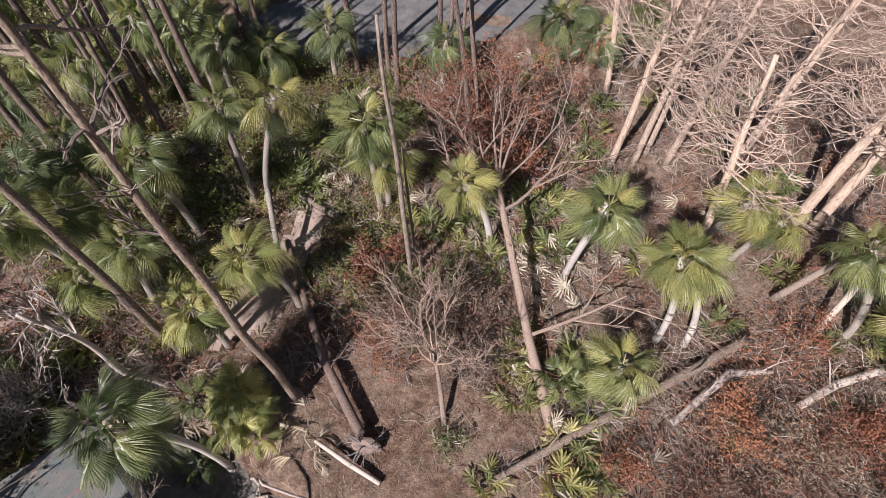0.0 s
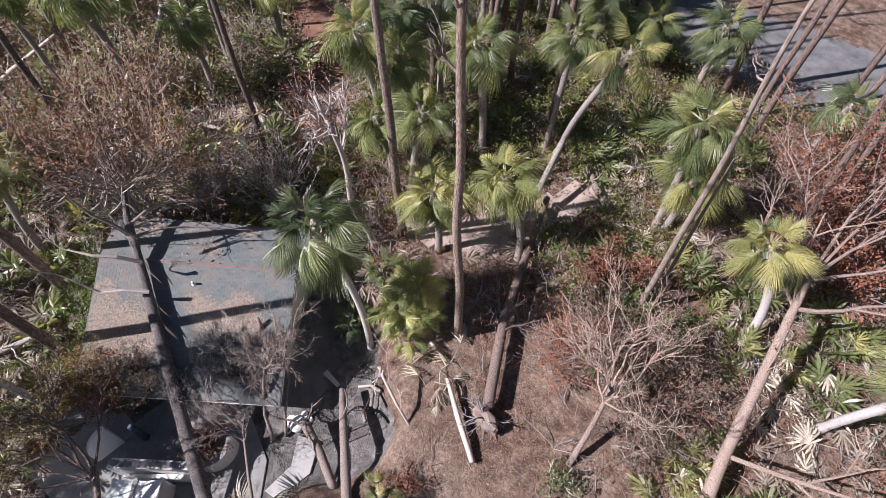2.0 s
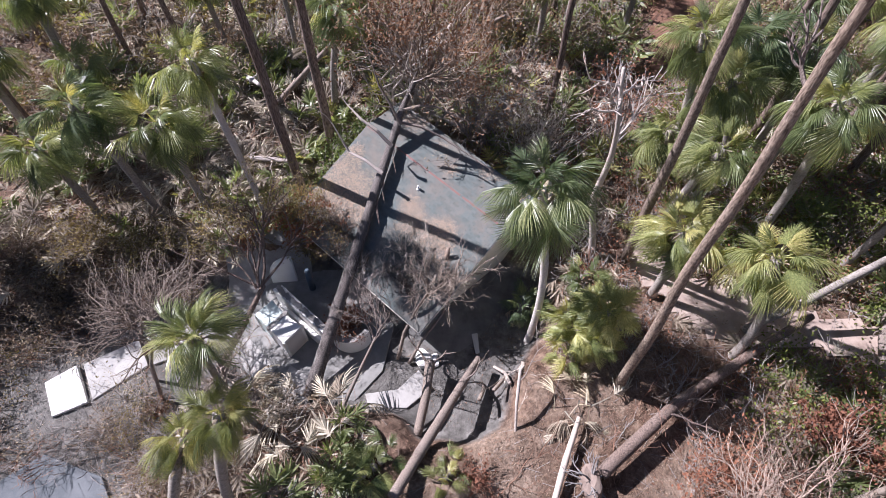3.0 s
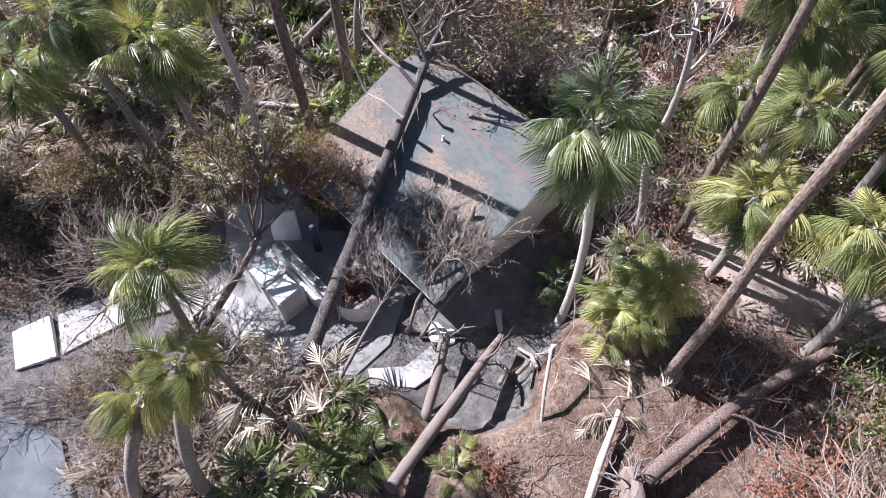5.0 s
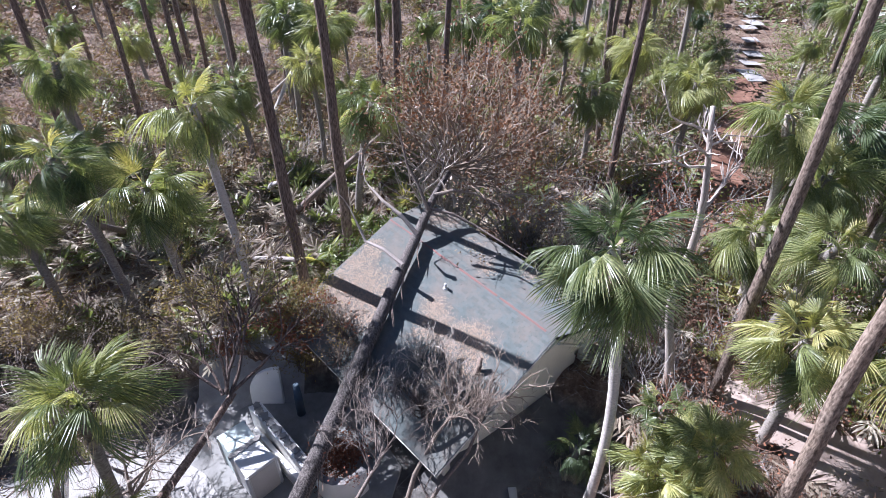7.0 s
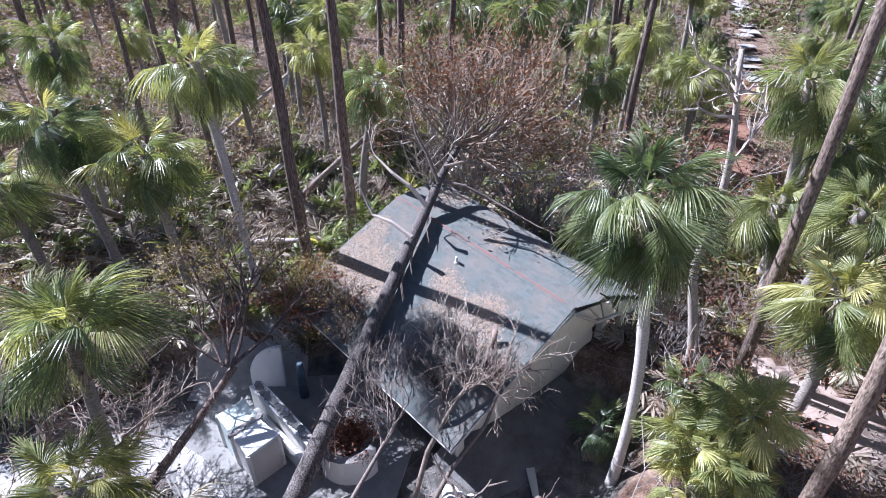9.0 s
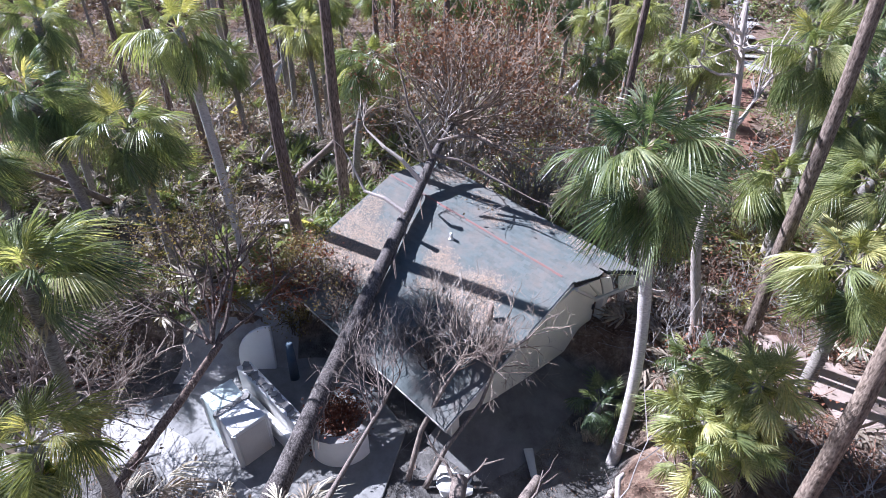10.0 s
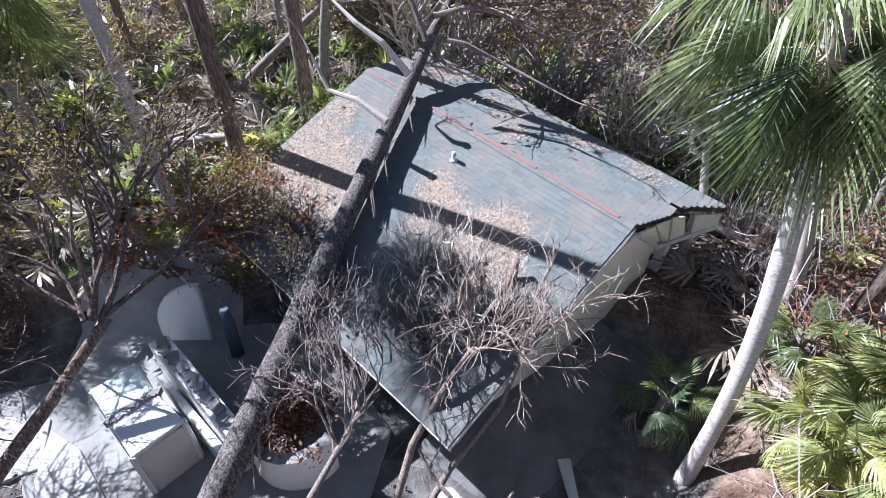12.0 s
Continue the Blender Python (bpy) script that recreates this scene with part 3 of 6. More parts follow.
def log(name, pts, radii, mat, label, category="fallen log", sides=12, stubs=0, seed=0, rough=0.06):
    """A fallen trunk along the given line, with broken ends and branch stubs."""
    r = random.Random(seed + 70)
    base = Vector(pts[0])
    t = thing(name, base, label, category)
    line, rad = [], []
    n = 6
    for k in range(len(pts) - 1):
        for s in range(n):
            line.append(Vector(pts[k]).lerp(Vector(pts[k + 1]), s / n) - base)
            rad.append((radii[k] + (radii[k + 1] - radii[k]) * s / n) * (1 + r.uniform(-rough, rough)))
    line.append(Vector(pts[-1]) - base)
    rad.append(radii[-1])
    b = Buf()
    b.tube(line, rad, sides)
    part("trunk", b.mesh("trunk", mat, True), t)
    for k in range(stubs):
        j = r.randint(len(line) // 5, len(line) - 2)
        sb = Buf()
        d = turned((line[j + 1] - line[j]).normalized(), 1.3, r)
        d.z = abs(d.z)
        grow(sb, line[j], d.normalized(), r.uniform(0.5, 1.6), rad[j] * 0.3, 1, r, 0.05, (1, 3))
        part("branch", sb.mesh("branch", mat), t)
    return t


def leaf_cloud(r, points, count, size, spread):
    """Small folded leaves round the given twig points."""
    b = Buf()
    for _ in range(count):
        p = r.choice(points) + Vector((r.gauss(0, spread), r.gauss(0, spread), r.gauss(0, spread)))
        d = Vector((r.uniform(-1, 1), r.uniform(-1, 1), r.uniform(-0.6, 0.8))).normalized()
        o = turned(d, 3.0, r)
        o = (o - d * o.dot(d)).normalized()
        s = size * r.uniform(0.6, 1.3)
        b.ribbon([p, p + d * s * 0.5, p + d * s], [0.1 * s, 0.28 * s, 0], o)
    return b


def shrub(name, at, size, tall, leaf, seed, label, category="shrub", stems=9, leaves=900, leaf_size=0.10, twig=None, depth=2, spread=0.10, lean=(0, 0), kids=(2, 4)):
    r = random.Random(seed * 5 + 3)
    t = thing(name, at, label, category)
    b, tips = Buf(), []
    for k in range(stems):
        a, o = r.uniform(0, 2 * math.pi), r.uniform(0.15, 1.0)
        d = Vector((math.cos(a) * size * o + lean[0] * tall, math.sin(a) * size * o + lean[1] * tall, tall)).normalized()
        grow(b, Vector((r.uniform(-0.2, 0.2) * size, r.uniform(-0.2, 0.2) * size, -0.15)), d, math.hypot(size * o, tall) * r.uniform(0.6, 0.95), 0.03 * max(0.7, tall / 2), depth, r, 0.05, kids, 5, tips, 0.35)
    part("branchwork", b.mesh("branchwork", twig or twig_m), t)
    if leaves:
        part("foliage", leaf_cloud(r, tips, leaves, leaf_size, spread).mesh("foliage", leaf), t)
    return t


def root_plate(at, size, seed, label):
    """An upturned disc of soil and roots at the foot of a fallen tree."""
    r = random.Random(seed)
    t = thing("root_plate", at, label, "tree roots")
    me = bmesh.new()
    bmesh.ops.create_icosphere(me, subdivisions=3, radius=1.0)
    for v in me.verts:
        k = 1 + 0.35 * noise.noise(v.co * 1.7 + Vector((seed, 0, 0))) + 0.12 * noise.noise(v.co * 5)
        v.co = Vector((v.co.x * size * k, v.co.y * size * 0.5 * k, v.co.z * size * 0.42 * k)) * UNIT
    data = bpy.data.meshes.new("soil")
    me.to_mesh(data)
    me.free()
    data.materials.append(dirt_m)
    part("soil", data, t)
    b = Buf()
    for k in range(16):
        d = Vector((r.uniform(-1, 1), r.uniform(-1, 1), r.uniform(-0.3, 0.9))).normalized()
        grow(b, d * size * 0.5, d, size * r.uniform(0.6, 1.1), 0.03, 1, r, -0.05, (1, 3))
    part("root_tangle", b.mesh("root_tangle", twig_m), t)
    return t


def on(x, y, dz=0.0):
    return (x, y, ground_z(x, y) + dz)


# ---- the wrecked building ----
# Its frame: x along the ridge to the open gable, y to the far side, z up; it has sunk towards the hollow.
RIDGE = Vector((-11.69, 2.71, 1.95))
ALONG = Vector((0.6725, 0.7325, -0.1054)).normalized()
RISE = Vector((0.2133, -0.0555, 0.9754))
RISE = (RISE - ALONG * RISE.dot(ALONG)).normalized()
ACROSS = RISE.cross(ALONG)
HOUSE = Matrix.Translation(RIDGE) @ Matrix((ALONG, ACROSS, RISE)).transposed().to_4x4()
LONG, NEAR, FAR, PITCH = 6.74, 4.62, 1.78, radians(11.5)
# the far slope's torn end, as x along and s down from the ridge
TORN = [(0, 0), (0.16, 0.45), (0.3, 0.82), (0.24, 0.9), (0.27, 0.96), (0.1, 0.99), (0.13, 1.04), (0.06, 1.09), (0.2, 1.13), (0.36, 1.16), (0.42, 1.3), (0.85, FAR)]


def slope(side, x, s, lift=0.0):
    """A point on a roof slope in the building's frame: x along, s down from the ridge, lift above the boards."""
    return Vector((x, side * (s * math.cos(PITCH) + lift * math.sin(PITCH)), -s * math.sin(PITCH) + lift * math.cos(PITCH)))


def torn_end(s):
    """How far the far slope reaches along the ridge, s down from it."""
    for (x0, s0), (x1, s1) in zip(TORN[:-1], TORN[1:]):
        if s0 <= s <= s1:
            return x0 + (x1 - x0) * (s - s0) / max(1e-6, s1 - s0)
    return TORN[-1][0]


def gable_plane(y, z, out=0.0):
    """A point of the gable wall, which stands a little askew to the ridge."""
    return Vector((0.08 + 0.1 * y + out, y, z))


def sheet(b, pts, back):
    """A flat polygon with thickness, drawn back along x."""
    n = len(pts)
    at = len(b.v)
    b.v += [Vector(p) for p in pts] + [Vector(p) - Vector((back, 0, 0)) for p in pts]
    b.f += [tuple(range(at, at + n)), tuple(range(at + 2 * n - 1, at + n - 1, -1))]
    b.f += [(at + k, at + n + k, at + n + (k + 1) % n, at + (k + 1) % n) for k in range(n)]


def build_house():
    h = thing("beach_house", (0, 0, 0), "small wrecked stucco building sunk in sand, grey shingle roof", "building", m=HOUSE)
    b = Buf()
    b.v = [slope(-1, x, s, l) for l in (-0.13, -0.012) for x, s in ((-LONG, 0), (0, 0), (0, NEAR), (-LONG, NEAR))]
    b.f = [(0, 1, 2, 3), (7, 6, 5, 4), (0, 4, 5, 1), (1, 5, 6, 2), (2, 6, 7, 3), (3, 7, 4, 0)]
    near = part("roof", b.mesh("roof", black_m), h, "grey shingled roof slope")
    b, n = Buf(), len(TORN) + 2
    rim = TORN + [(-LONG, FAR), (-LONG, 0)]
    b.v = [slope(1, x, s, l) for l in (-0.11, -0.012) for x, s in rim]
    b.f = [tuple(range(n)), tuple(range(2 * n - 1, n - 1, -1))] + [(k, n + k, n + (k + 1) % n, (k + 1) % n) for k in range(n)]
    part("roof", b.mesh("roof", black_m), h, "grey shingled roof slope with a torn end")
    # ridge cap, and its faded red strip in worn lengths
    for k in range(31):
        b = Buf()
        x0, x1 = -LONG + k * 0.2175, -LONG + k * 0.2175 + 0.213
        b.face([slope(-1, x0, 0.09, 0.022), slope(-1, x1, 0.09, 0.028), (x1, 0, 0.036), (x0, 0, 0.03)])
        b.face([(x0, 0, 0.03), (x1, 0, 0.036), slope(1, x1, 0.09, 0.028), slope(1, x0, 0.09, 0.022)])
        part("ridge_shingle", b.mesh("ridge_shingle", shingle_m), h)
    r = random.Random(61)
    x = -LONG + 0.05
    while x < -0.35:
        step = r.uniform(0.25, 0.8)
        x1 = min(x + step, -0.3)
        wide, off = 0.034 if r.random() < 0.65 else 0.02, r.uniform(-0.012, 0.012)
        b = Buf()
        b.face([slope(-1, x, wide + off, 0.042), slope(-1, x1, wide + off, 0.046), (x1, 0, 0.052), (x, 0, 0.048)])
        b.face([(x, 0, 0.048), (x1, 0, 0.052), slope(1, x1, 0.02 - off, 0.046), slope(1, x, 0.02 - off, 0.042)])
        part("ridge_strip", b.mesh("ridge_strip", red_m), h, "faded red strip along the ridge")
        x = x1 + (0.0 if r.random() < 0.75 else r.uniform(0.02, 0.1))
    # walls, running down into the sand
    eave = NEAR * math.cos(PITCH)
    under = lambda y: -0.135 - abs(y) * math.tan(PITCH)  # noqa: E731
    foot = [(-3.72, -1.62), (-3.3, -1.95), (-2.75, -2.2), (-1.9, -2.42), (-1.0, -2.6), (0.0, -2.75), (0.98, -2.85)]
    b = Buf()
    sheet(b, [gable_plane(-eave + 0.12, under(eave - 0.12)), gable_plane(-eave + 0.12, -1.35)] + [gable_plane(y, z) for y, z in foot] + [gable_plane(0.98, -1.28), gable_plane(0.05, -0.15), gable_plane(0, -0.135)], 0.17)
    part("wall", b.mesh("wall", cream_m), h, "cream stucco gable wall stained grey")
    b = Buf()
    sheet(b, [gable_plane(-eave + 0.8, -1.5, -0.25), gable_plane(-eave + 0.8, -4.0, -0.25), gable_plane(1.2, -4.2, -0.25), gable_plane(1.2, -2.6, -0.25)], 0.25)
    part("foundation", b.mesh("foundation", bank_m), h, "dark sandy foundation under the gable wall")
    b = Buf()
    b.box((-0.5, -4.12, -3.2), (-0.26, -3.84, -1.02))
    softened(part("column", b.mesh("column", trim_m), h, "cream square corner post"), 0.03)
    turn = Matrix(((0, 0, 1, 0), (1, 0, 0, 0), (0, 1, 0, 0), (0, 0, 0, 1)))
    back = Buf()
    back.prism([(-eave + 0.16, -4.2), (1.6, -4.4), (1.6, under(1.6)), (0, -0.15), (-eave + 0.16, under(eave - 0.16))], -LONG + 0.1, -LONG + 0.26, turn)
    part("wall", back.mesh("wall", cream_m), h)
    side = Buf()
    side.box((-LONG + 0.26, -eave + 0.75, -4.4), (-0.72, -eave + 0.9, -1.02))
    part("wall", side.mesh("wall", cream_m), h)
    side = Buf()
    side.box((-LONG + 0.26, 0.95, -4.6), (-0.1, 1.11, -0.42))
    part("wall", side.mesh("wall", cream_m), h)
    # split gable boards over the open porch, the beam under them and a column
    corner, end = Vector((0.2, 1.0, -1.3)), Vector((0.86, 1.72, -0.82))
    for pts in ([(0.1, 0.04, -0.14), (0.2, 0.42, -0.22), (0.22, 0.98, -1.12), (0.18, 0.9, -1.16)], [(0.2, 0.44, -0.22), (0.29, 0.8, -0.29), (0.33, 1.06, -1.1), (0.24, 1.0, -1.12)],
                [(0.31, 0.85, -0.3), (0.42, 1.13, -0.4), (0.5, 1.28, -0.98), (0.36, 1.1, -1.08)], [(0.56, 1.3, -0.42), (0.84, 1.7, -0.5), (0.86, 1.7, -0.78), (0.6, 1.38, -0.94)]):
        b = Buf()
        sheet(b, pts, 0.035)
        part("gable_board", b.mesh("gable_board", cream_m), h, "cream gable board split from its frame")
    b = Buf()
    b.tube([corner + Vector((-0.02, -0.08, 0)), corner.lerp(end, 0.5), end], [0.06, 0.06, 0.055], 4)
    part("beam", b.mesh("beam", trim_m), h, "cream porch beam")
    b = Buf()
    b.tube([(0.12, 0.02, -0.17), tuple(corner + Vector((0.02, -0.05, 0.04)))], [0.045, 0.045], 4)
    part("brace", b.mesh("brace", trim_m), h, "cream board along the wall's slanted edge")
    b = Buf()
    b.box((0.12, 1.18, -2.75), (0.34, 1.42, -1.08))
    softened(part("column", b.mesh("column", trim_m), h, "cream square porch column"), 0.03)
    b = Buf()
    b.box((0.19, 0.86, -1.62), (0.23, 0.92, -1.46))
    part("wall_lamp", b.mesh("wall_lamp", black_m), h, "small dark lamp fixture on the wall corner")
    # edge boards
    b = Buf()
    b.v = [slope(-1, x, s, l) for l in (-0.1, -0.015) for x, s in ((0.002, 0), (0.03, 0), (0.03, NEAR), (0.002, NEAR))]
    b.f = [(0, 1, 2, 3), (7, 6, 5, 4), (0, 4, 5, 1), (1, 5, 6, 2), (2, 6, 7, 3), (3, 7, 4, 0)]
    part("rake_board", b.mesh("rake_board", trim_m), h)
    b = Buf()
    b.v = [slope(-1, x, s, l) for l in (-0.16, -0.02) for x, s in ((-LONG, NEAR), (0.03, NEAR), (0.03, NEAR + 0.025), (-LONG, NEAR + 0.025))]
    b.f = [(0, 1, 2, 3), (7, 6, 5, 4), (0, 4, 5, 1), (1, 5, 6, 2), (2, 6, 7, 3), (3, 7, 4, 0)]
    part("fascia", b.mesh("fascia", trim_m), h, "pale weathered eave board")
    # a vent pipe with its flashing
    p = slope(-1, -3.44, 0.72, 0.0)
    b = Buf()
    b.tube([p, p + Vector((0, 0, 0.2))], [0.04, 0.04], 12)
    pipe = part("vent_pipe", b.mesh("vent_pipe", pipe_m, True), h, "white plastic vent pipe")
    b = Buf()
    b.tube([p + Vector((0, 0, -0.02)), p + Vector((0, 0, 0.05))], [0.1, 0.05], 12)
    part("flashing", b.mesh("flashing", pipe_m, True), pipe)
    return near


near_roof = build_house()


def sand_bank():
    """The washed sand that slopes from under the gable wall to the hollow's floor."""
    crest = [(-4.6, -2.35), (-3.9, -2.0), (-3.3, -1.95), (-2.75, -2.15), (-1.9, -2.36), (-1.0, -2.54), (0.0, -2.7), (1.0, -2.8), (1.8, -2.85), (2.6, -2.9)]
    b, rows, n = Buf(), 10, 36
    for k in range(n + 1):
        u = k / n * (len(crest) - 1)
        j = min(len(crest) - 2, int(u))
        y, z = (crest[j][c] + (crest[j + 1][c] - crest[j][c]) * (u - j) for c in (0, 1))
        for i in range(rows + 1):
            s = i / rows
            p = HOUSE @ Vector((-0.3 + 0.1 * y + 2.2 * s, y + 0.15 * s, z))
            top = (HOUSE @ Vector((-0.3 + 0.1 * y, y, z))).z - 0.06
            p.z = top + (-1.32 - top) * min(1, s * 1.05) ** 0.75 + 0.05 * noise.noise(p * 1.8)
            b.v.append(p)
    b.f = [(k * (rows + 1) + i, k * (rows + 1) + i + 1, (k + 1) * (rows + 1) + i + 1, (k + 1) * (rows + 1) + i) for k in range(n) for i in range(rows)]
    single("sand_bank", b.mesh("sand_bank", bank_m, True), "smooth grey sand sloping from the gable wall", "sand", kind="structure")


sand_bank()


# ---- broken masonry ----
def masonry(name, outline, thick, at, turn, label, category, mat=None, bevel=0.03):
    b = Buf()
    b.prism(outline, 0, thick)
    ob = single(name, b.mesh(name, mat or white_m), label, category, m=Matrix.Translation(at) @ turn)
    return softened(ob, bevel)


def arc_wall(name, centre, radius, a0, a1, low, high, thick, label):
    """A bowed privacy wall with a chipped crest."""
    r = random.Random(5)
    t = thing(name, centre, label, "garden wall")
    n, b, crest = 18, Buf(), Buf()
    rows = []
    for k in range(n + 1):
        a = a0 + (a1 - a0) * k / n
        rows.append((math.cos(a), math.sin(a), high + 0.05 * noise.noise((k * 0.8, 2, 0)) + (0.10 * (k / n))))
    for (c0, s0, h0), (c1, s1, h1) in zip(rows[:-1], rows[1:]):
        for rad, flip in ((radius, 1), (radius - thick, -1)):
            q = [(c0 * rad, s0 * rad, low), (c1 * rad, s1 * rad, low), (c1 * rad, s1 * rad, h1), (c0 * rad, s0 * rad, h0)]
            b.face(q[::flip])
        i = radius - thick
        crest.face([(c0 * radius, s0 * radius, h0), (c1 * radius, s1 * radius, h1), (c1 * i, s1 * i, h1 + 0.02), (c0 * i, s0 * i, h0 + 0.02)])
    for c, s, hh in (rows[0], rows[-1]):
        b.face([(c * radius, s * radius, low), (c * (radius - thick), s * (radius - thick), low), (c * (radius - thick), s * (radius - thick), hh + 0.02), (c * radius, s * radius, hh)])
    part("wall", b.mesh("wall", white_m), t)
    part("crest", crest.mesh("crest", rubble_m), t, "broken grey concrete edge")
    return t


arc_wall("curved_wall", (-9.45, -2.8, 0), 0.8, radians(-50), radians(62), -1.6, -0.42, 0.17, "bowed white stucco wall, cracked, standing in sand")


def stall(name, corners, low, high, mat, label):
    """A hollow stuccoed masonry stub with rims round its faces."""
    t = thing(name, (0, 0, 0), label, "masonry")
    c = [Vector((*q, 0)) for q in corners]
    mid = sum(c, Vector()) / 4
    b = Buf()
    b.prism([(q.x, q.y) for q in c], low, high)
    softened(part("body", b.mesh("body", mat), t), 0.02)
    for k in range(4):
        p, q = c[k], c[(k + 1) % 4]
        out = ((p + q) / 2 - mid).normalized()
        for u in (p.lerp(q, 0.03), p.lerp(q, 0.97)):
            b = Buf()
            b.tube([u + out * 0.012 + Vector((0, 0, low)), u + out * 0.012 + Vector((0, 0, high - 0.03))], [0.03, 0.03], 4)
            part("edge_trim", b.mesh("edge_trim", white_m), t)
        if k == 0:
            # end turned from the sun: its shade is put into the tan colour
            b = Buf()
            i, j = p.lerp(q, 0.08) + out * 0.02, p.lerp(q, 0.92) + out * 0.02
            b.face([(i.x, i.y, low), (j.x, j.y, low), (j.x, j.y, high - 0.08), (i.x, i.y, high - 0.08)])
            part("end_panel", b.mesh("end_panel", tan_panel_m), t, "tan painted end panel, darkened for the shade on it")
    return t


stall("masonry_stub", [(-8.56, -4.96), (-9.2, -4.42), (-9.67, -5.05), (-9.11, -5.54)], -1.6, -0.1, white_m, "white stuccoed masonry block, tan-sided, broken from the building")
stall("masonry_stub", [(-9.15, -5.58), (-9.71, -5.09), (-10.24, -5.62), (-9.68, -6.14)], -1.6, -0.08, mint_m, "pale mint masonry block with a broken edge")
b = Buf()
for k in range(14):
    a = k / 13
    p = Vector((-9.13, -5.56, -0.07)).lerp(Vector((-9.69, -5.07, -0.07)), a)
    b.box((p.x - 0.06 - rng.random() * 0.05, p.y - 0.05, p.z - 0.12), (p.x + 0.05, p.y + 0.05 + rng.random() * 0.04, p.z + rng.random() * 0.02))
single("masonry_rubble", b.mesh("masonry_rubble", rubble_m), "dark crumbled masonry in the gap between two blocks", "rubble")

low_wall = thing("low_wall", (0, 0, 0), "low white stucco wall with a broken grey crest", "garden wall")
b = Buf()
b.prism([(-8.93, -3.64), (-9.12, -3.45), (-10.97, -5.4), (-10.78, -5.71)], -1.6, -0.2)
softened(part("body", b.mesh("body", white_m), low_wall), 0.025)
b = Buf()
for k in range(46):
    s = k / 45
    p = Vector((-9.07, -3.58, 0)).lerp(Vector((-10.84, -5.52, 0)), s)
    w, z = rng.uniform(0.04, 0.09), rng.uniform(0.0, 0.05)
    m = Matrix.Translation((p.x + rng.uniform(-0.05, 0.05), p.y + rng.uniform(-0.05, 0.05), -0.21)) @ Matrix.Rotation(rng.uniform(0, 3), 4, "Z")
    b.box((-w, -0.08, 0), (w, 0.08, 0.02 + z), m)
part("crest", b.mesh("crest", rubble_m), low_wall, "broken grey concrete crest")
b = Buf()
b.prism([(-8.82, -3.8), (-8.9, -3.68), (-10.45, -5.42), (-10.36, -5.52)], -1.6, -0.62)
softened(part("ledge", b.mesh("ledge", white_m), low_wall), 0.02)

disc = [(0, 0), (0.98, 0)] + [(0.98 - 0.98 * math.sin(k * math.pi / 22), 0.5 + 0.95 * math.cos(k * math.pi / 22)) for k in range(12)]
face = Matrix((Vector((-0.05, 0.99, 0)).normalized(), Vector((-0.12, 0, 1)).normalized(), Vector((1, 0.05, 0.12)).normalized())).transposed().to_4x4()
masonry("wall_panel", disc, 0.14, (-11.8, -6.1, -1.3), face, "white wall panel with a quarter-round top standing in debris", "wall panel")
b = Buf()
b.tube([(-11.38, -4.5, -1.4), (-11.42, -4.5, -0.5), (-11.44, -4.5, 0.0)], [0.13, 0.12, 0.09], 12)
single("bollard", b.mesh("bollard", post_m, True), "dark blue-grey post behind the low wall", "post")


def slab(outline, z, thick, label, mat=None, tilt=(0, 0), name="concrete_slab"):
    cx, cy = sum(p[0] for p in outline) / len(outline), sum(p[1] for p in outline) / len(outline)
    b = Buf()
    b.prism([(p[0] - cx, p[1] - cy) for p in outline], -thick, 0)
    m = Matrix.Translation((cx, cy, z)) @ Matrix.Rotation(radians(tilt[0]), 4, "X") @ Matrix.Rotation(radians(tilt[1]), 4, "Y")
    return softened(single(name, b.mesh(name, mat or slab_m), label, "slab", m=m), 0.025)


slab([(-10.32, -8.65), (-10.93, -7.0), (-12.22, -5.52), (-12.21, -3.1), (-9.76, -1.29), (-7.94, -1.65), (-6.89, -2.55), (-6.41, -3.39), (-7.03, -5.11), (-8.35, -6.94)], -1.2, 0.2, "grey concrete floor cracked and dusted with sand round broken masonry", name="concrete_floor")
# two sunlit pieces of this floor: the sunlight is put into their paler concrete
slab([(-9.61, -7.22), (-9.26, -6.53), (-8.14, -5.39), (-7.48, -5.8), (-8.52, -6.92)], -1.15, 0.06, "sunlit piece of the concrete floor, painted paler", pale_slab_m)
slab([(-8.23, -4.93), (-7.18, -3.34), (-7.05, -3.49), (-7.18, -5.3)], -1.16, 0.05, "sunlit piece of the concrete floor under the fallen trunk, painted paler", pale_slab_m)
slab([(-7.73, -13.33), (-8.34, -12.41), (-7.02, -11.62), (-6.55, -12.67)], -1.1, 0.2, "sunlit white concrete slab", white_m, tilt=(0.52, 4.2))
slab([(-8.43, -12.3), (-9.34, -10.58), (-8.33, -9.95), (-7.11, -11.51)], -1.17, 0.16, "pale concrete slab partly under palms", pale_slab_m, tilt=(1, 0))
slab([(-9.35, -10.38), (-9.95, -8.89), (-8.96, -8.25), (-8.34, -9.75)], -1.14, 0.14, "pale concrete slab littered with twigs", pale_slab_m)
slab([(-9.87, -8.7), (-9.82, -7.34), (-8.91, -6.98), (-8.41, -7.98), (-8.85, -8.65)], -1.16, 0.12, "pale concrete slab dusted with sand", pale_slab_m)
slab([(-7.23, -1.11), (-7.92, -0.38), (-7.27, 0.07), (-6.58, -0.77), (-6.63, -2.07), (-7.1, -2.22)], -1.14, 0.12, "pale curved slab edge in the sand", pale_slab_m, tilt=(-0.42, 3.22))
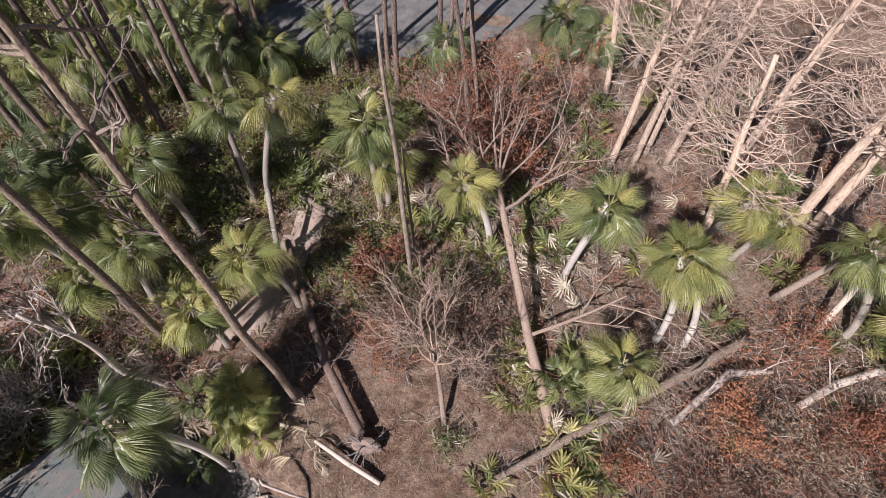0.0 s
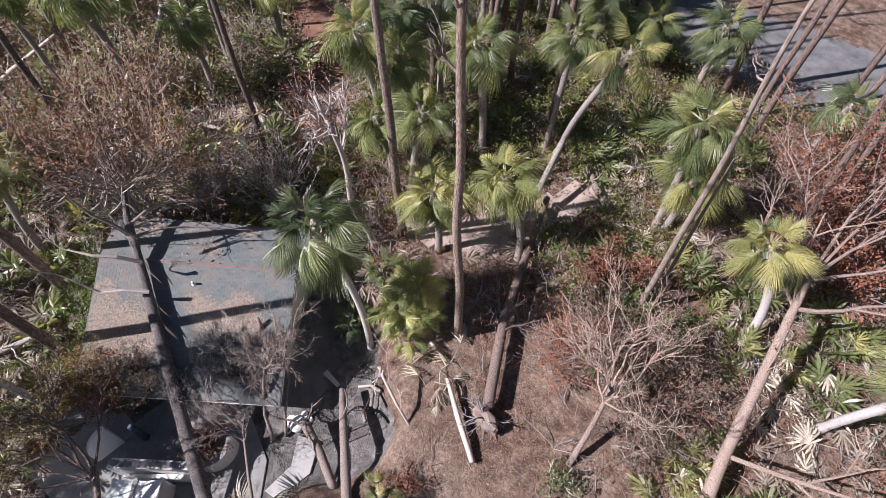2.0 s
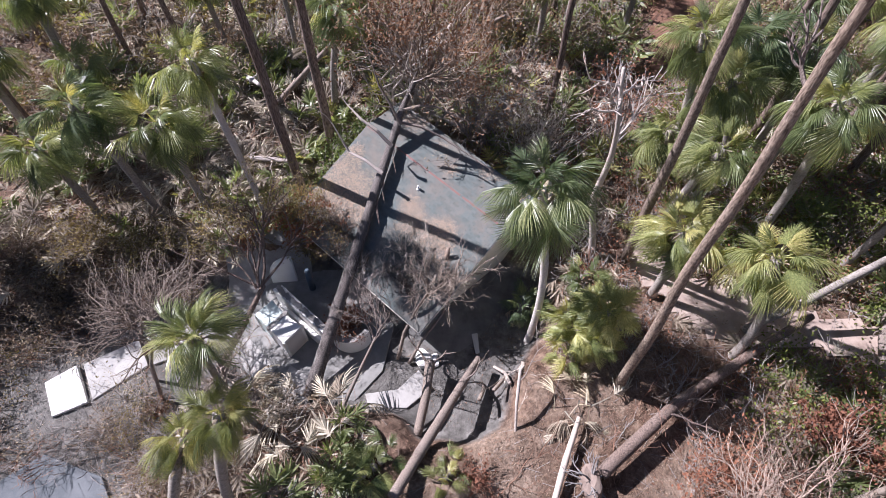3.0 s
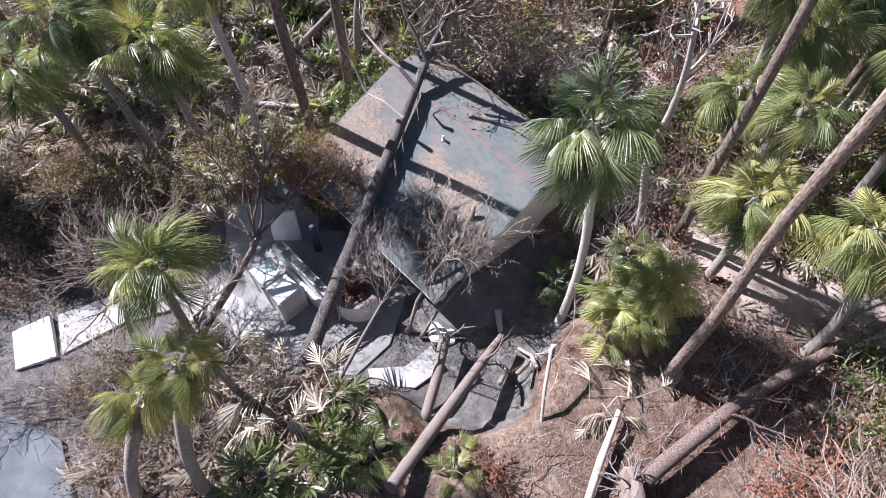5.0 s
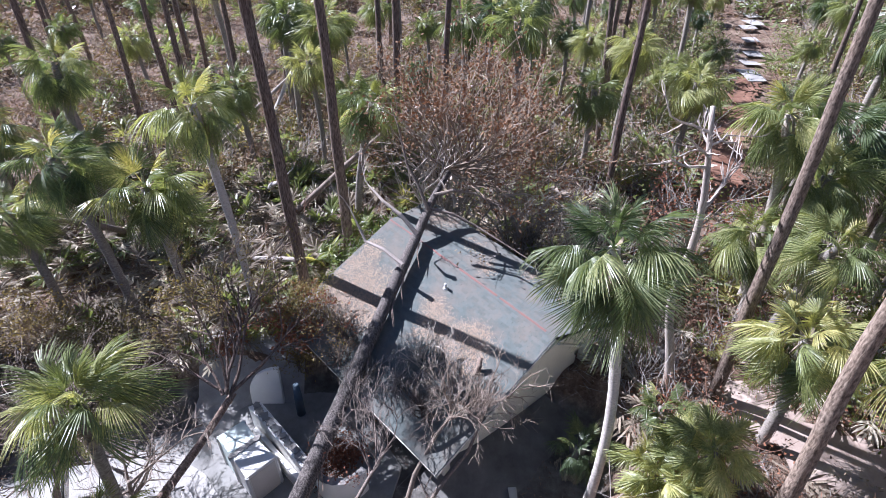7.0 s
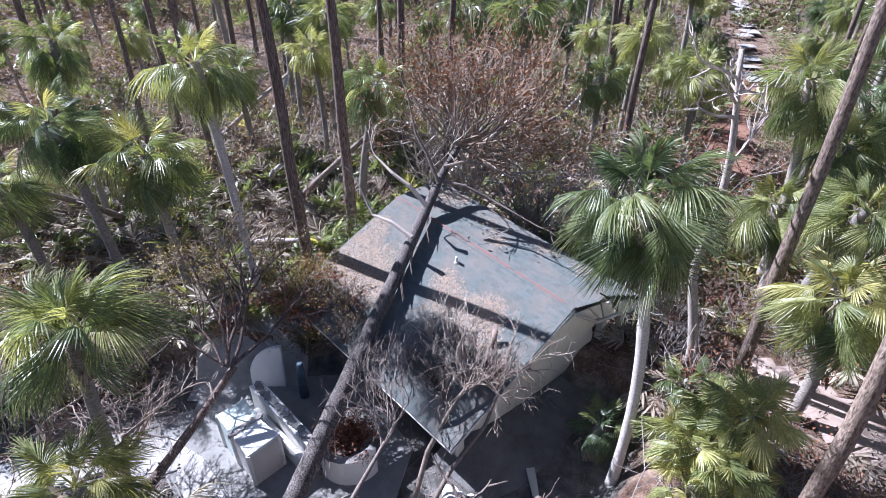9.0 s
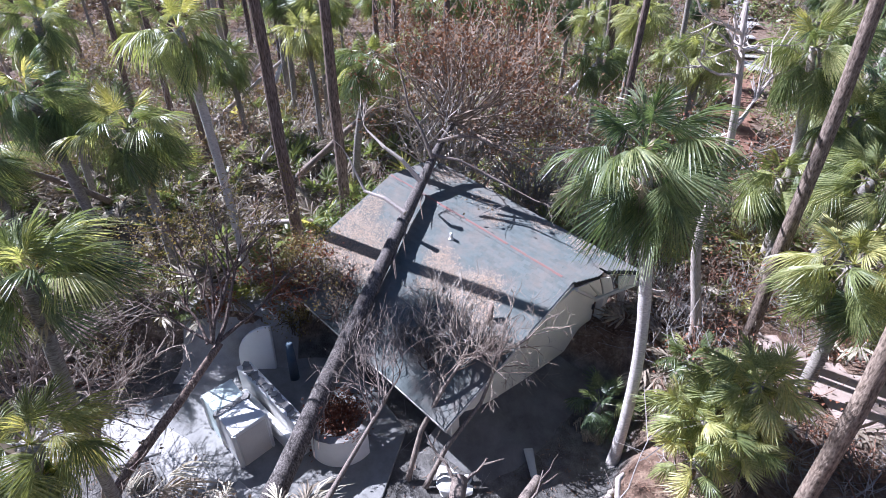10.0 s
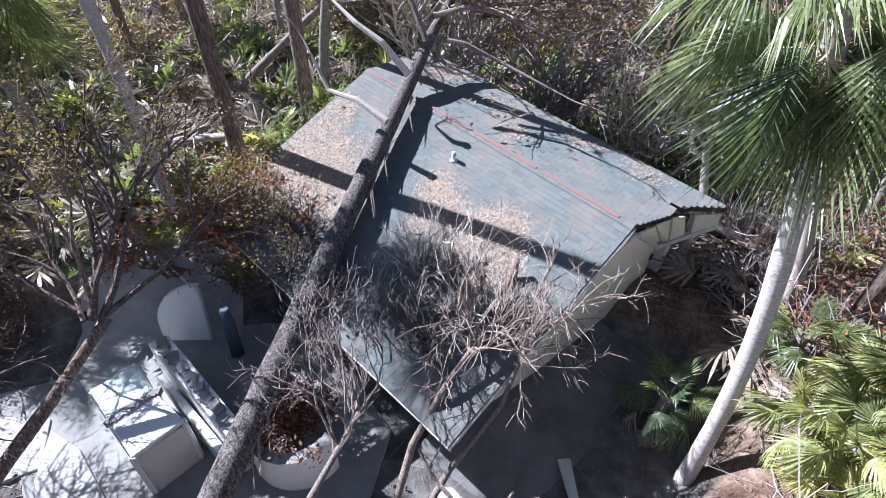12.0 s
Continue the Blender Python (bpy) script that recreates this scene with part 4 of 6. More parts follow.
slab([(-4.59, -10.32), (-5.34, -12.39), (-3.68, -14.66), (-1.5, -14.5), (-1.89, -9.63), (-3.21, -9.38)], -1.1, 0.15, "smooth blue-grey paved pad in the sand", paving_m, name="paving_pad")
slab([(-9.28, 1.54), (-9.3, 1.77), (-8.51, 1.8), (-8.48, 1.65)], -1.14, 0.05, "pale loose plank lying on shaded sand", plank_m, name="plank", tilt=(4, 0))
for k, (x, y, s) in enumerate([(-8.55, -0.3, 0.2), (-8.3, -0.2, 0.3), (-8.2, 0.15, 0.18), (-8.45, 0.2, 0.12), (-9.4, 0.6, 0.07), (-9.1, 0.4, 0.06), (-9.9, -5.0, 0.1), (-8.6, -2.0, 0.06)]):
    me = bmesh.new()
    bmesh.ops.create_icosphere(me, subdivisions=2, radius=s)
    for v in me.verts:
        v.co *= 1 + 0.45 * noise.noise(v.co * 7 + Vector((k, 0, 0)))
        v.co.z *= 0.55
        v.co *= UNIT
    data = bpy.data.meshes.new("concrete_chunk")
    me.to_mesh(data)
    me.free()
    data.materials.append(white_m)
    single("concrete_chunk", data, "white broken concrete chunk on sand", "rubble", "rubble in the hollow", m=Matrix.Translation(on(x, y, s * 0.25)))


# ---- the pine that fell across the roof ----
def roof_pine():
    pts = [(-6.95, -4.08, -1.0), (-8.9, -3.42, -0.1), (-10.5, -2.87, 0.65), (-12.1, -2.3, 1.4), (-13.7, -1.75, 2.15), (-15.3, -1.18, 2.9), (-16.45, -0.79, 3.43), (-17.15, -0.3, 4.05)]
    t = log("fallen_pine", pts, [0.25, 0.23, 0.215, 0.2, 0.185, 0.15, 0.12, 0.08], pale_pine_bark, "large grey-barked pine fallen across the shingle roof", "fallen tree", 14, 0, 2)
    base, r = Vector(pts[0]), random.Random(12)
    for a, b2, c, rad in (((-14.4, -1.17, 3.34), (-14.94, -2.17, 4.09), (-15.45, -2.7, 4.38), 0.075), ((-13.67, -1.53, 2.74), (-14.54, -2.74, 2.94), (-15.18, -3.26, 3.69), 0.07), ((-15.04, -0.86, 3.74), (-15.65, -1.53, 4.98), (-16.05, -1.78, 5.97), 0.06),
                       ((-15.42, -0.73, 4.08), (-15.44, 0.44, 4.18), (-15.09, 1.37, 3.88), 0.06), ((-15.11, -0.82, 3.79), (-14.67, 0.57, 3.49), (-13.87, 1.72, 3.19), 0.055)):
        b = Buf()
        line = [Vector(a) - base, Vector(b2) - base, Vector(c) - base]
        b.tube([line[0], line[0].lerp(line[1], 0.5) + Vector((0, 0, 0.12)), line[1], line[2]], [rad, rad * 0.8, rad * 0.65, rad * 0.3], 7)
        grow(b, line[2], (line[2] - line[1]).normalized(), 0.9, rad * 0.3, 2, r)
        part("limb", b.mesh("limb", pale_bark if rad > 0.062 else grey_bark), t, "bare bleached limb")
    b, tips = Buf(), []
    top = Vector(pts[-1]) - base
    for k in range(44):
        d = Vector((r.uniform(-1, 0.5), r.uniform(-1.1, 1.3), r.uniform(-0.1, 1.0))).normalized()
        q = top - Vector((-1.9, 0.75, -1.3)).normalized() * r.uniform(-0.4, 2.0) * -1
        grow(b, q, d, r.uniform(1.6, 3.8), 0.04, 2, r, 0.10, (3, 5), 4, tips)
    part("crown", b.mesh("crown", brown_twig), t, "dead brown twig crown")
    part("dead_needles", leaf_cloud(r, tips, 5200, 0.12, 0.12).mesh("dead_needles", rust_needle_m), t, "dry rust-brown needle tufts")
    # splintered root of the slab-like bark along its lower side
    for k in range(9):
        b = Buf()
        s = r.uniform(0.1, 0.75)
        j = int(s * 7)
        p = Vector(pts[j]).lerp(Vector(pts[j + 1]), s * 7 - j) - base + Vector((0.05, 0.17, -0.03))
        b.tube([p, p + Vector((0.35, -0.05, -0.1)), p + Vector((0.8, 0.05, -0.36))], [0.03, 0.022, 0.006], 4)
        part("splinter", b.mesh("splinter", tan_bark), t)
    return t


roof_pine()


def dead_snag(name, pts, radii, mat, label, seed, crown_len=1.2, crown=10, spread=1.0, depth=2, rise=0.1):
    """A thin leaning dead tree with a twig crown at its end."""
    t = log(name, pts, radii, mat, label, "dead tree", 8, 0, seed)
    r, base, b = random.Random(seed), Vector(pts[0]), Buf()
    end, d0 = Vector(pts[-1]) - base, (Vector(pts[-1]) - Vector(pts[-2])).normalized()
    for k in range(crown):
        back = (Vector(pts[-1]) - Vector(pts[-2])).length * r.uniform(0, 0.5)
        grow(b, end - d0 * back, turned(d0, r.uniform(0.2, 1.1) * spread, r), crown_len * r.uniform(0.6, 1.2), radii[-1] * 0.8, depth, r, rise, (3, 5), 5)
    part("twig_crown", b.mesh("twig_crown", mat), t)
    return t


# thin dead trees leaning on the roof from the sand
dead_snag("leaning_tree", [(-4.3, -3.6, -0.75), (-5.8, -2.85, 0.2), (-7.2, -2.1, 0.9), (-8.4, -1.45, 1.45)], [0.08, 0.07, 0.05, 0.03], grey_bark, "thin grey dead tree leaning on the roof edge", 3, 1.4, 9, 2.0, 3, 0.0)
dead_snag("leaning_tree", [(-8.38, -1.13, -1.2), (-8.93, -0.85, -0.2), (-9.38, -0.38, 0.65), (-9.95, 0.19, 1.25)], [0.07, 0.06, 0.045, 0.03], grey_bark, "bent grey dead tree sprawling over the roof edge", 5, 1.5, 12, 2.6, 3, -0.03)
dead_snag("leaning_tree", [(-8.2, -0.73, -1.2), (-8.66, -0.27, -0.4), (-9.29, 0.48, 0.35), (-10.07, 0.97, 1.36)], [0.065, 0.055, 0.042, 0.03], grey_bark, "grey dead branch resting on the roof", 6, 1.4, 10, 2.6, 3, -0.03)
for k, (x, d, w, tall, twig, words) in enumerate([
        (-2.3, 2.7, 1.05, 0.55, twig_m, "pale leafless twig thicket on the shingles"), (-1.1, 2.7, 1.0, 0.5, twig_m, "grey leafless twig thicket lying on the roof"),
        (-0.5, 2.6, 0.8, 0.45, brown_twig, "brown leafless twig thicket at the roof's edge"), (-1.3, 3.6, 1.1, 0.5, brown_twig, "brown leafless twig thicket at the eave"),
        (-2.4, 3.7, 0.9, 0.5, twig_m, "grey leafless twigs lying on the lower shingles")]):
    shrub("dead_bush", tuple(HOUSE @ slope(-1, x, d, 0.1)), w, tall, None, 21 + k, words, "dead bush", 22, 0, depth=3, twig=twig, kids=(2, 4))
shrub("rust_bush", (-9.77, -2.83, -1.15), 1.0, 0.85, rust_leaf, 23, "dead rust-brown bush behind the curved wall", "dead bush", 26, 2200, 0.07, rust_twig, kids=(3, 4))
b = Buf()
p = HOUSE @ slope(-1, -0.92, 2.08, 0.0)
b.tube([p, p + Vector((-0.1, 0.04, 0.2)), p + Vector((-0.2, 0.06, 0.42))], [0.07, 0.065, 0.06], 9)
single("broken_stub", b.mesh("broken_stub", tan_bark, True), "broken tan branch stub standing on the roof", "branch")

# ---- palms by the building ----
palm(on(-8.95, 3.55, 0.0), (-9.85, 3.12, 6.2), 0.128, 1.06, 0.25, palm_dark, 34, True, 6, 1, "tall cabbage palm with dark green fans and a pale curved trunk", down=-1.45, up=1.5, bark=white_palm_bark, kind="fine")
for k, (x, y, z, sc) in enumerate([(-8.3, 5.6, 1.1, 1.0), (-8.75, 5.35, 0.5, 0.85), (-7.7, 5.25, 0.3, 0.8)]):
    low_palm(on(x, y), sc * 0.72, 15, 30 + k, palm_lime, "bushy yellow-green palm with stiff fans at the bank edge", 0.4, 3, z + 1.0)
palm(on(-14.15, -8.6), (-14.1, -8.68, 4.87), 0.14, 1.1, 0.2, palm_green, 28, True, 8, 2)
palm(on(-14.05, -10.45), (-13.83, -10.73, 5.87), 0.14, 0.95, 0.2, palm_dark, 30, True, 8, 3)
palm(on(-14.0, -6.35), (-13.88, -6.59, 7.38), 0.12, 0.9, 0.25, palm_green, 26, True, 8, 4, "tall cabbage palm with a pale slender trunk", bark=white_palm_bark)
palm(on(-17.7, -16.4), (-17.8, -16.3, 5.0), 0.14, 1.0, 0.1, palm_green, 26, True, 6, 15)
palm(on(-20.2, -14.6), (-20.0, -14.4, 6.5), 0.14, 0.95, 0.25, palm_green, 26, True, 6, 14)
palm(on(-20.1, -4.2), (-20.35, -3.25, 5.1), 0.15, 0.95, 0.2, palm_green, 26, True, 8, 5)
palm(on(-15.53, 9.52), (-15.95, 9.1, 6.59), 0.15, 1.0, 0.2, palm_green, 28, True, 8, 6)
palm(on(-14.52, 9.01), (-15.13, 8.89, 3.24), 0.15, 0.95, 0.15, palm_green, 26, True, 8, 7)
palm(on(-7.69, 10.14), (-8.81, 9.92, 4.19), 0.15, 1.0, 0.2, palm_lime, 30, True, 6, 9)
palm(on(-5.75, -5.35), (-5.75, -5.0, 6.2), 0.09, 0.66, 0.1, palm_green, 30, True, 2, 41, "green palm by concrete slabs with grey twigs under its crown", up=1.5, down=0.0)
palm(on(-3.09, -7.17), (-4.60, -6.29, 2.84), 0.15, 0.62, 0.1, palm_yellow, 24, True, 8, 10, "short cabbage palm with bleached dead fans")
palm(on(-3.30, -5.51), (-4.48, -4.62, 4.92), 0.14, 0.64, 0.1, palm_yellow, 28, True, 6, 12, "cabbage palm with a slanting trunk beside the hollow")
dead_snag("dead_sapling", [on(-5.6, -6.2), (-5.9, -5.6, 2.0), (-6.0, -5.2, 3.9)], [0.08, 0.06, 0.035], grey_bark, "bare grey tree with a twig crown under palm fans", 47, 0.9, 12, 2.0, 3, 0.0)
low_palm(on(-4.4, -1.65), 0.6, 6, 43, palm_green, "low green palm fans on the bank", 0.5, 3, 0.3)
low_palm(on(-4.05, -2.15), 0.65, 6, 44, palm_green, "low green palm fans on the bank", 0.4, 2, 0.3)
low_palm(on(-4.05, 0.45), 0.5, 6, 45, palm_yellow, "yellow-green palm fans among rust-red stalks", 0.4, 2, 0.2)

# ---- palms of the first view ----
palm(on(-12.8, 12.89), (-13.21, 12.58, 5.96), 0.16, 1.05, 0.2, palm_green, 32, True, 8, 20)
palm(on(-13.34, 9.15), (-13.26, 9.92, 4.1), 0.15, 0.95, 0.1, palm_green, 26, True, 6, 34)
palm(on(-15.2, 11.67), (-15.91, 10.76, 4.75), 0.15, 1.0, 0.1, palm_green, 26, True, 6, 35)
palm(on(-16.65, 13.57), (-17.06, 13.96, 5.25), 0.15, 1.0, 0.1, palm_dark, 26, True, 6, 36)
palm(on(-10.06, 7.91), (-10.27, 7.93, 3.6), 0.15, 1.0, 0.1, palm_lime, 30, True, 6, 21)
palm(on(-10.15, 14.73), (-8.45, 15.33, 6.84), 0.13, 0.95, 0.3, palm_yellow, 12, True, 20, 22, "cabbage palm with a bleached drooping dead crown", -0.9)
palm(on(-10.99, 15.07), (-10.89, 15.37, 6.23), 0.13, 0.9, 0.1, palm_green, 24, True, 4, 23)
palm(on(-5.01, 15.43), (-5.21, 15.33, 5.95), 0.15, 1.1, 0.1, palm_green, 32, True, 6, 24)
palm(on(-4.72, 15.53), (-4.72, 15.93, 3.51), 0.15, 1.0, 0.1, palm_yellow, 22, True, 10, 25)
palm(on(0.3, 13.91), (-1.2, 13.91, 4.64), 0.16, 0.9, 0.15, palm_yellow, 28, True, 6, 26, bark=white_palm_bark)
palm(on(3.57, 12.73), (4.17, 12.63, 5.49), 0.15, 1.0, 0.2, palm_green, 36, True, 4, 27, bark=white_palm_bark)
palm(on(7.37, 10.12), (6.67, 11.02, 5.05), 0.14, 0.98, 0.1, palm_yellow, 34, True, 8, 28, bark=white_palm_bark)
palm(on(8.53, 10.05), (7.23, 11.15, 4.65), 0.14, 1.0, 0.1, palm_lime, 26, True, 8, 29, bark=white_palm_bark)
palm(on(9.84, 15.17), (10.44, 14.77, 3.92), 0.15, 1.0, 0.1, palm_yellow, 30, True, 8, 30)
palm(on(11.01, 14.43), (11.71, 14.23, 3.33), 0.15, 0.9, 0.1, palm_yellow, 22, True, 8, 31)
palm(on(4.85, 7.56), (5.15, 7.86, 2.53), 0.16, 1.0, 0.1, palm_green, 28, True, 8, 32, "short cabbage palm with flattened green fans")
low_palm(on(3.6, 7.73), 1.0, 12, 46, palm_green, "low green palm fans beside a fallen trunk", 0.4, 2, 0.4)
palm(on(15.11, 10.97), (14.01, 12.57, 4.29), 0.16, 1.05, 0.1, palm_green, 30, True, 4, 33)
palm(on(16.2, 9.54), (15.3, 9.74, 3.45), 0.16, 1.0, 0.1, palm_yellow, 24, True, 4, 37)
palm(on(3.41, 26.89), (3.11, 26.89, 3.13), 0.16, 1.2, 0.1, palm_dark, 32, True, 4, 38)
palm(on(5.05, 26.35), (5.15, 26.15, 2.94), 0.16, 1.2, 0.1, palm_dark, 30, True, 4, 39)
palm(on(-9.12, 24.29), (-9.02, 24.39, 3.51), 0.16, 1.1, 0.1, palm_dark, 30, True, 4, 40)
palm(on(7.88, 27.37), (7.88, 27.37, 3.43), 0.16, 1.1, 0.1, palm_yellow, 26, False, 4, 41)

# ---- pines ----
BARE = dict(limbs=6, crown=0.72, reach=1.3)
for k, (x, y, lx, ly, hh, rr, kw) in enumerate([
        (-11.6, 7.33, 0.0, -0.01, 17, 0.17, dict(BARE, mat=trunk_bark)), (-6.74, 6.08, -0.01, -0.012, 18, 0.15, dict(limbs=9, crown=0.62, reach=1.5, mat=trunk_bark, bmat=grey_bark)), (-11.77, 16.34, -0.010, -0.009, 16, 0.17, BARE),
        (-5.44, 23.62, 0.020, 0.004, 16, 0.16, BARE), (-6.09, 24.66, 0.021, 0.000, 16, 0.14, BARE), (-7.91, 25, -0.031, -0.010, 16, 0.17, BARE), (-3.46, 26.72, 0.010, 0.000, 16, 0.15, BARE), (-2.9, 27.3, 0.020, 0.000, 15, 0.13, BARE),
        (-0.74, 18.56, -0.134, -0.010, 15, 0.13, BARE), (-0.59, 19.72, -0.10, 0.000, 15, 0.13, BARE), (-2.1, 25.7, 0.020, 0.000, 15, 0.1, BARE),
        (-17.74, 18.57, 0.059, 0.059, 16, 0.17, BARE), (-13.23, 25.06, 0.020, 0.010, 15, 0.16, BARE), (-14.59, 25.98, 0.010, 0.010, 15, 0.15, BARE), (-19.27, 14.18, 0.030, 0.019, 16, 0.16, BARE), (-15.92, 16.01, 0.050, 0.030, 14, 0.14, BARE),
        (-14.84, -4.94, 0.006, -0.019, 17, 0.185, BARE), (-17.7, -4.1, 0.0, 0.0, 17, 0.19, BARE), (-24.58, -3.05, 0.0, 0.03, 17, 0.18, BARE), (-27.08, 6.84, -0.015, -0.065, 16, 0.15, BARE),
        (-11.9, 6.15, -0.03, -0.11, 8.2, 0.13, dict(limbs=9, crown=0.55, reach=1.5, mat=pale_bark, bmat=pale_bark, wav=0.5, label='crooked pale dead snag with bare limbs')), (-19.04, 5.32, -0.023, 0.030, 14, 0.14, BARE)]):
    pine(on(x, y), (lx, ly), hh, rr, 100 + k, **kw)
for k, (x, y, lx, ly, hh, rr) in enumerate([(6.03, 19.59, 0.016, -0.006, 13, 0.17), (7.17, 19.71, 0.010, 0.000, 13, 0.16), (7.78, 20.39, -0.004, 0.000, 13.5, 0.18), (8.84, 19.94, 0.031, -0.020, 12.5, 0.17), (9.93, 15.36, -0.123, 0.092, 9.5, 0.2),
                                     (14.57, 17, -0.020, 0.020, 12, 0.26), (15.33, 16.74, -0.031, 0.031, 12, 0.24), (6.18, 25.04, -0.154, 0.051, 14, 0.16), (13, 21.27, 0.051, 0.000, 13, 0.17), (11.26, 19.03, 0.082, 0.031, 12, 0.15)]):
    pine(on(x, y), (lx, ly), hh, rr, 140 + k, crown=0.38, limbs=40, mat=pink_bark, bmat=pink_bark, label="dead pine with a tangled grey twig crown", reach=2.6, thick=0.034, depth=3)
pine(on(-3.07, 11.84), (-0.02, -0.004), 13, 0.115, 160, mat=grey_bark, limbs=4, crown=0.7, reach=0.7, label="slender pale dead pine trunk")
pine(on(-2.87, 12.31), (-0.03, -0.01), 8, 0.08, 161, mat=tan_bark, limbs=3, crown=0.7, reach=0.6, label="slender dead pine trunk")

# ---- fallen and leaning trunks ----
def big_leaner():
    pts = [(3.07, 5.93, 0), (1.93, 9.21, 1.2), (1.27, 11.44, 2.1), (0.56, 13.92, 2.9), (0.3, 14.86, 3.3)]
    t = log("leaning_tree", pts, [0.24, 0.19, 0.165, 0.14, 0.10], tan_bark, "large bare tree leaning far over with a fan of reddish limbs", "dead tree", 12, 0, 9)
    r, base = random.Random(31), Vector(pts[0])
    for k, (j, d, ln, rad) in enumerate([(1, (0.95, 0.35, 0.25), 5.5, 0.085), (2, (-0.3, 0.5, 0.5), 1.6, 0.04), (3, (0.75, 0.65, 0.25), 4.5, 0.085), (3, (-0.85, 0.45, 0.2), 4.5, 0.06), (3, (-0.5, 0.8, 0.35), 4.5, 0.06),
                                         (4, (0.3, 0.9, 0.35), 5.5, 0.07), (4, (-0.35, 0.95, 0.35), 5.5, 0.07), (4, (0.7, 0.75, 0.3), 5.0, 0.06), (4, (-0.75, 0.6, 0.35), 5.0, 0.055), (4, (0.0, 0.9, 0.5), 5.0, 0.06)]):
        b, tips = Buf(), []
        grow(b, Vector(pts[j]) - base, Vector(d).normalized(), ln * 0.74, rad, 3, r, 0.05, (3, 4), 6, tips, 0.2)
        limb = part("limb", b.mesh("limb", tan_bark), t, "bare reddish limb")
        if j == 4:
            part("dead_leaves", leaf_cloud(r, tips, 900, 0.09, 0.12).mesh("dead_leaves", rust_leaf), limb, "rust-red dead leaves")
    return t


big_leaner()
log("fallen_pine", [(-4.0, 4.95, 0.4), (-5.94, 7.59, 0.55), (-7.48, 10.38, 0.5), (-8.88, 13.01, 0.45)], [0.2, 0.18, 0.16, 0.14], pine_bark, "grey uprooted pine trunk lying across the forest floor", "fallen tree", 12, 2, 11)
root_plate((-3.8, 4.65, 0.25), 0.6, 3, "grey upturned root plate of the fallen pine")
log("fallen_pine", [(0.43, 3.62, 0.3), (4.0, 5.9, 0.4), (7.5, 8.15, 0.5), (10.86, 10.3, 0.6)], [0.11, 0.16, 0.19, 0.21], trunk_bark, "long brown pine trunk fallen over debris", "fallen tree", 12, 5, 12)
log("leaning_pine", [(12.4, 12.43, 0.3), (13.91, 12.97, 3), (15.77, 13.58, 6.4)], [0.16, 0.14, 0.11], grey_bark, "grey pine trunk leaning over the clearing", "fallen tree", 10, 1, 13)
log("bleached_log", [(7.51, 6.65, 0.25), (8.68, 7.72, 0.6), (9.8, 8.71, 0.7), (11.52, 8.99, 0.6)], [0.13, 0.15, 0.16, 0.09], pale_bark, "bleached broken log in a dark hollow", "fallen log", 10, 2, 14)
log("bleached_log", [(12.4, 7.8, 0.3), (13.9, 8.75, 0.5), (15.8, 9.5, 0.6)], [0.15, 0.16, 0.14], pale_bark, "bleached log with a snapped end", "fallen log", 10, 1, 15)
log("bleached_log", [(13.49, 10.72, 0.4), (14.63, 12.07, 1.5), (15.08, 12.73, 2.2)], [0.14, 0.13, 0.12], pale_bark, "short bleached palm log", "fallen log", 10, 0, 16)
log("bleached_log", [(-5.67, 4.61, 0.3), (-4.4, 4.0, 0.22), (-3.07, 3.43, 0.12)], [0.07, 0.1, 0.09], pale_bark, "pale stripped palm log on bare soil", "fallen log", 10, 0, 17)
log("fallen_log", [(-9.22, 15.98, 0.3), (-7.96, 15.15, 0.3), (-6.51, 14.51, 0.25)], [0.14, 0.15, 0.15], grey_bark, "grey log lying on reddish soil", "fallen log", 10, 2, 18)
log("leaning_palm_trunk", [(-8.57, 10.72, 0.1), (-8.98, 12.24, 1), (-9.68, 14.41, 2.4)], [0.13, 0.13, 0.12], palm_bark, "pale leaning palm trunk in deep shade", "dead palm", 10, 0, 19)
log("fallen_log", [(-12.82, 6.72, 0.1), (-13.39, 5.4, 0.5), (-14.03, 4.38, 0.8)], [0.09, 0.08, 0.05], pale_bark, "pale branch wood piled beside the building", "fallen log", 8, 5, 20)
log("fallen_log", [(-3.47, -1.05, 0.5), (-5.45, 0.12, 0.0), (-6.9, 0.98, -0.35), (-8.08, 1.71, -0.6)], [0.17, 0.16, 0.14, 0.11], grey_bark, "grey log sliding off the bank into the hollow", "fallen log", 10, 1, 21)
log("fallen_log", [(-5.6, -0.42, -0.95), (-6.8, -0.12, -0.6), (-7.95, 0.04, -0.45)], [0.15, 0.15, 0.17], grey_bark, "weathered stump log on the bank", "fallen log", 9, 2, 22)
for k, (a, b2) in enumerate([((-7.72, 2.68, -1.1), (-6.83, 2.11, -0.35)), ((-8.13, 3.26, -1.1), (-7.42, 2.98, -0.2)), ((-7.41, 1.81, -1.2), (-6.51, 1.62, -0.3)), ((-8, 2.28, -1.2), (-7.1, 2.69, -0.5))]):
    log("exposed_root", [a, tuple((Vector(a) + Vector(b2)) / 2 + Vector((0, 0.1, 0.15))), b2], [0.05, 0.06, 0.07], pale_bark if k % 2 else grey_bark, "bare root hanging from the eroded bank", "tree roots", 8, 1, 50 + k)
dead_snag("dead_sapling", [on(-1.0, 5.8), (-1.3, 6.9, 1.2), (-1.65, 7.9, 2.2)], [0.11, 0.09, 0.06], tan_bark, "pale forked dead sapling", 41, 2.4, 12, 1.5, 3, 0.04)
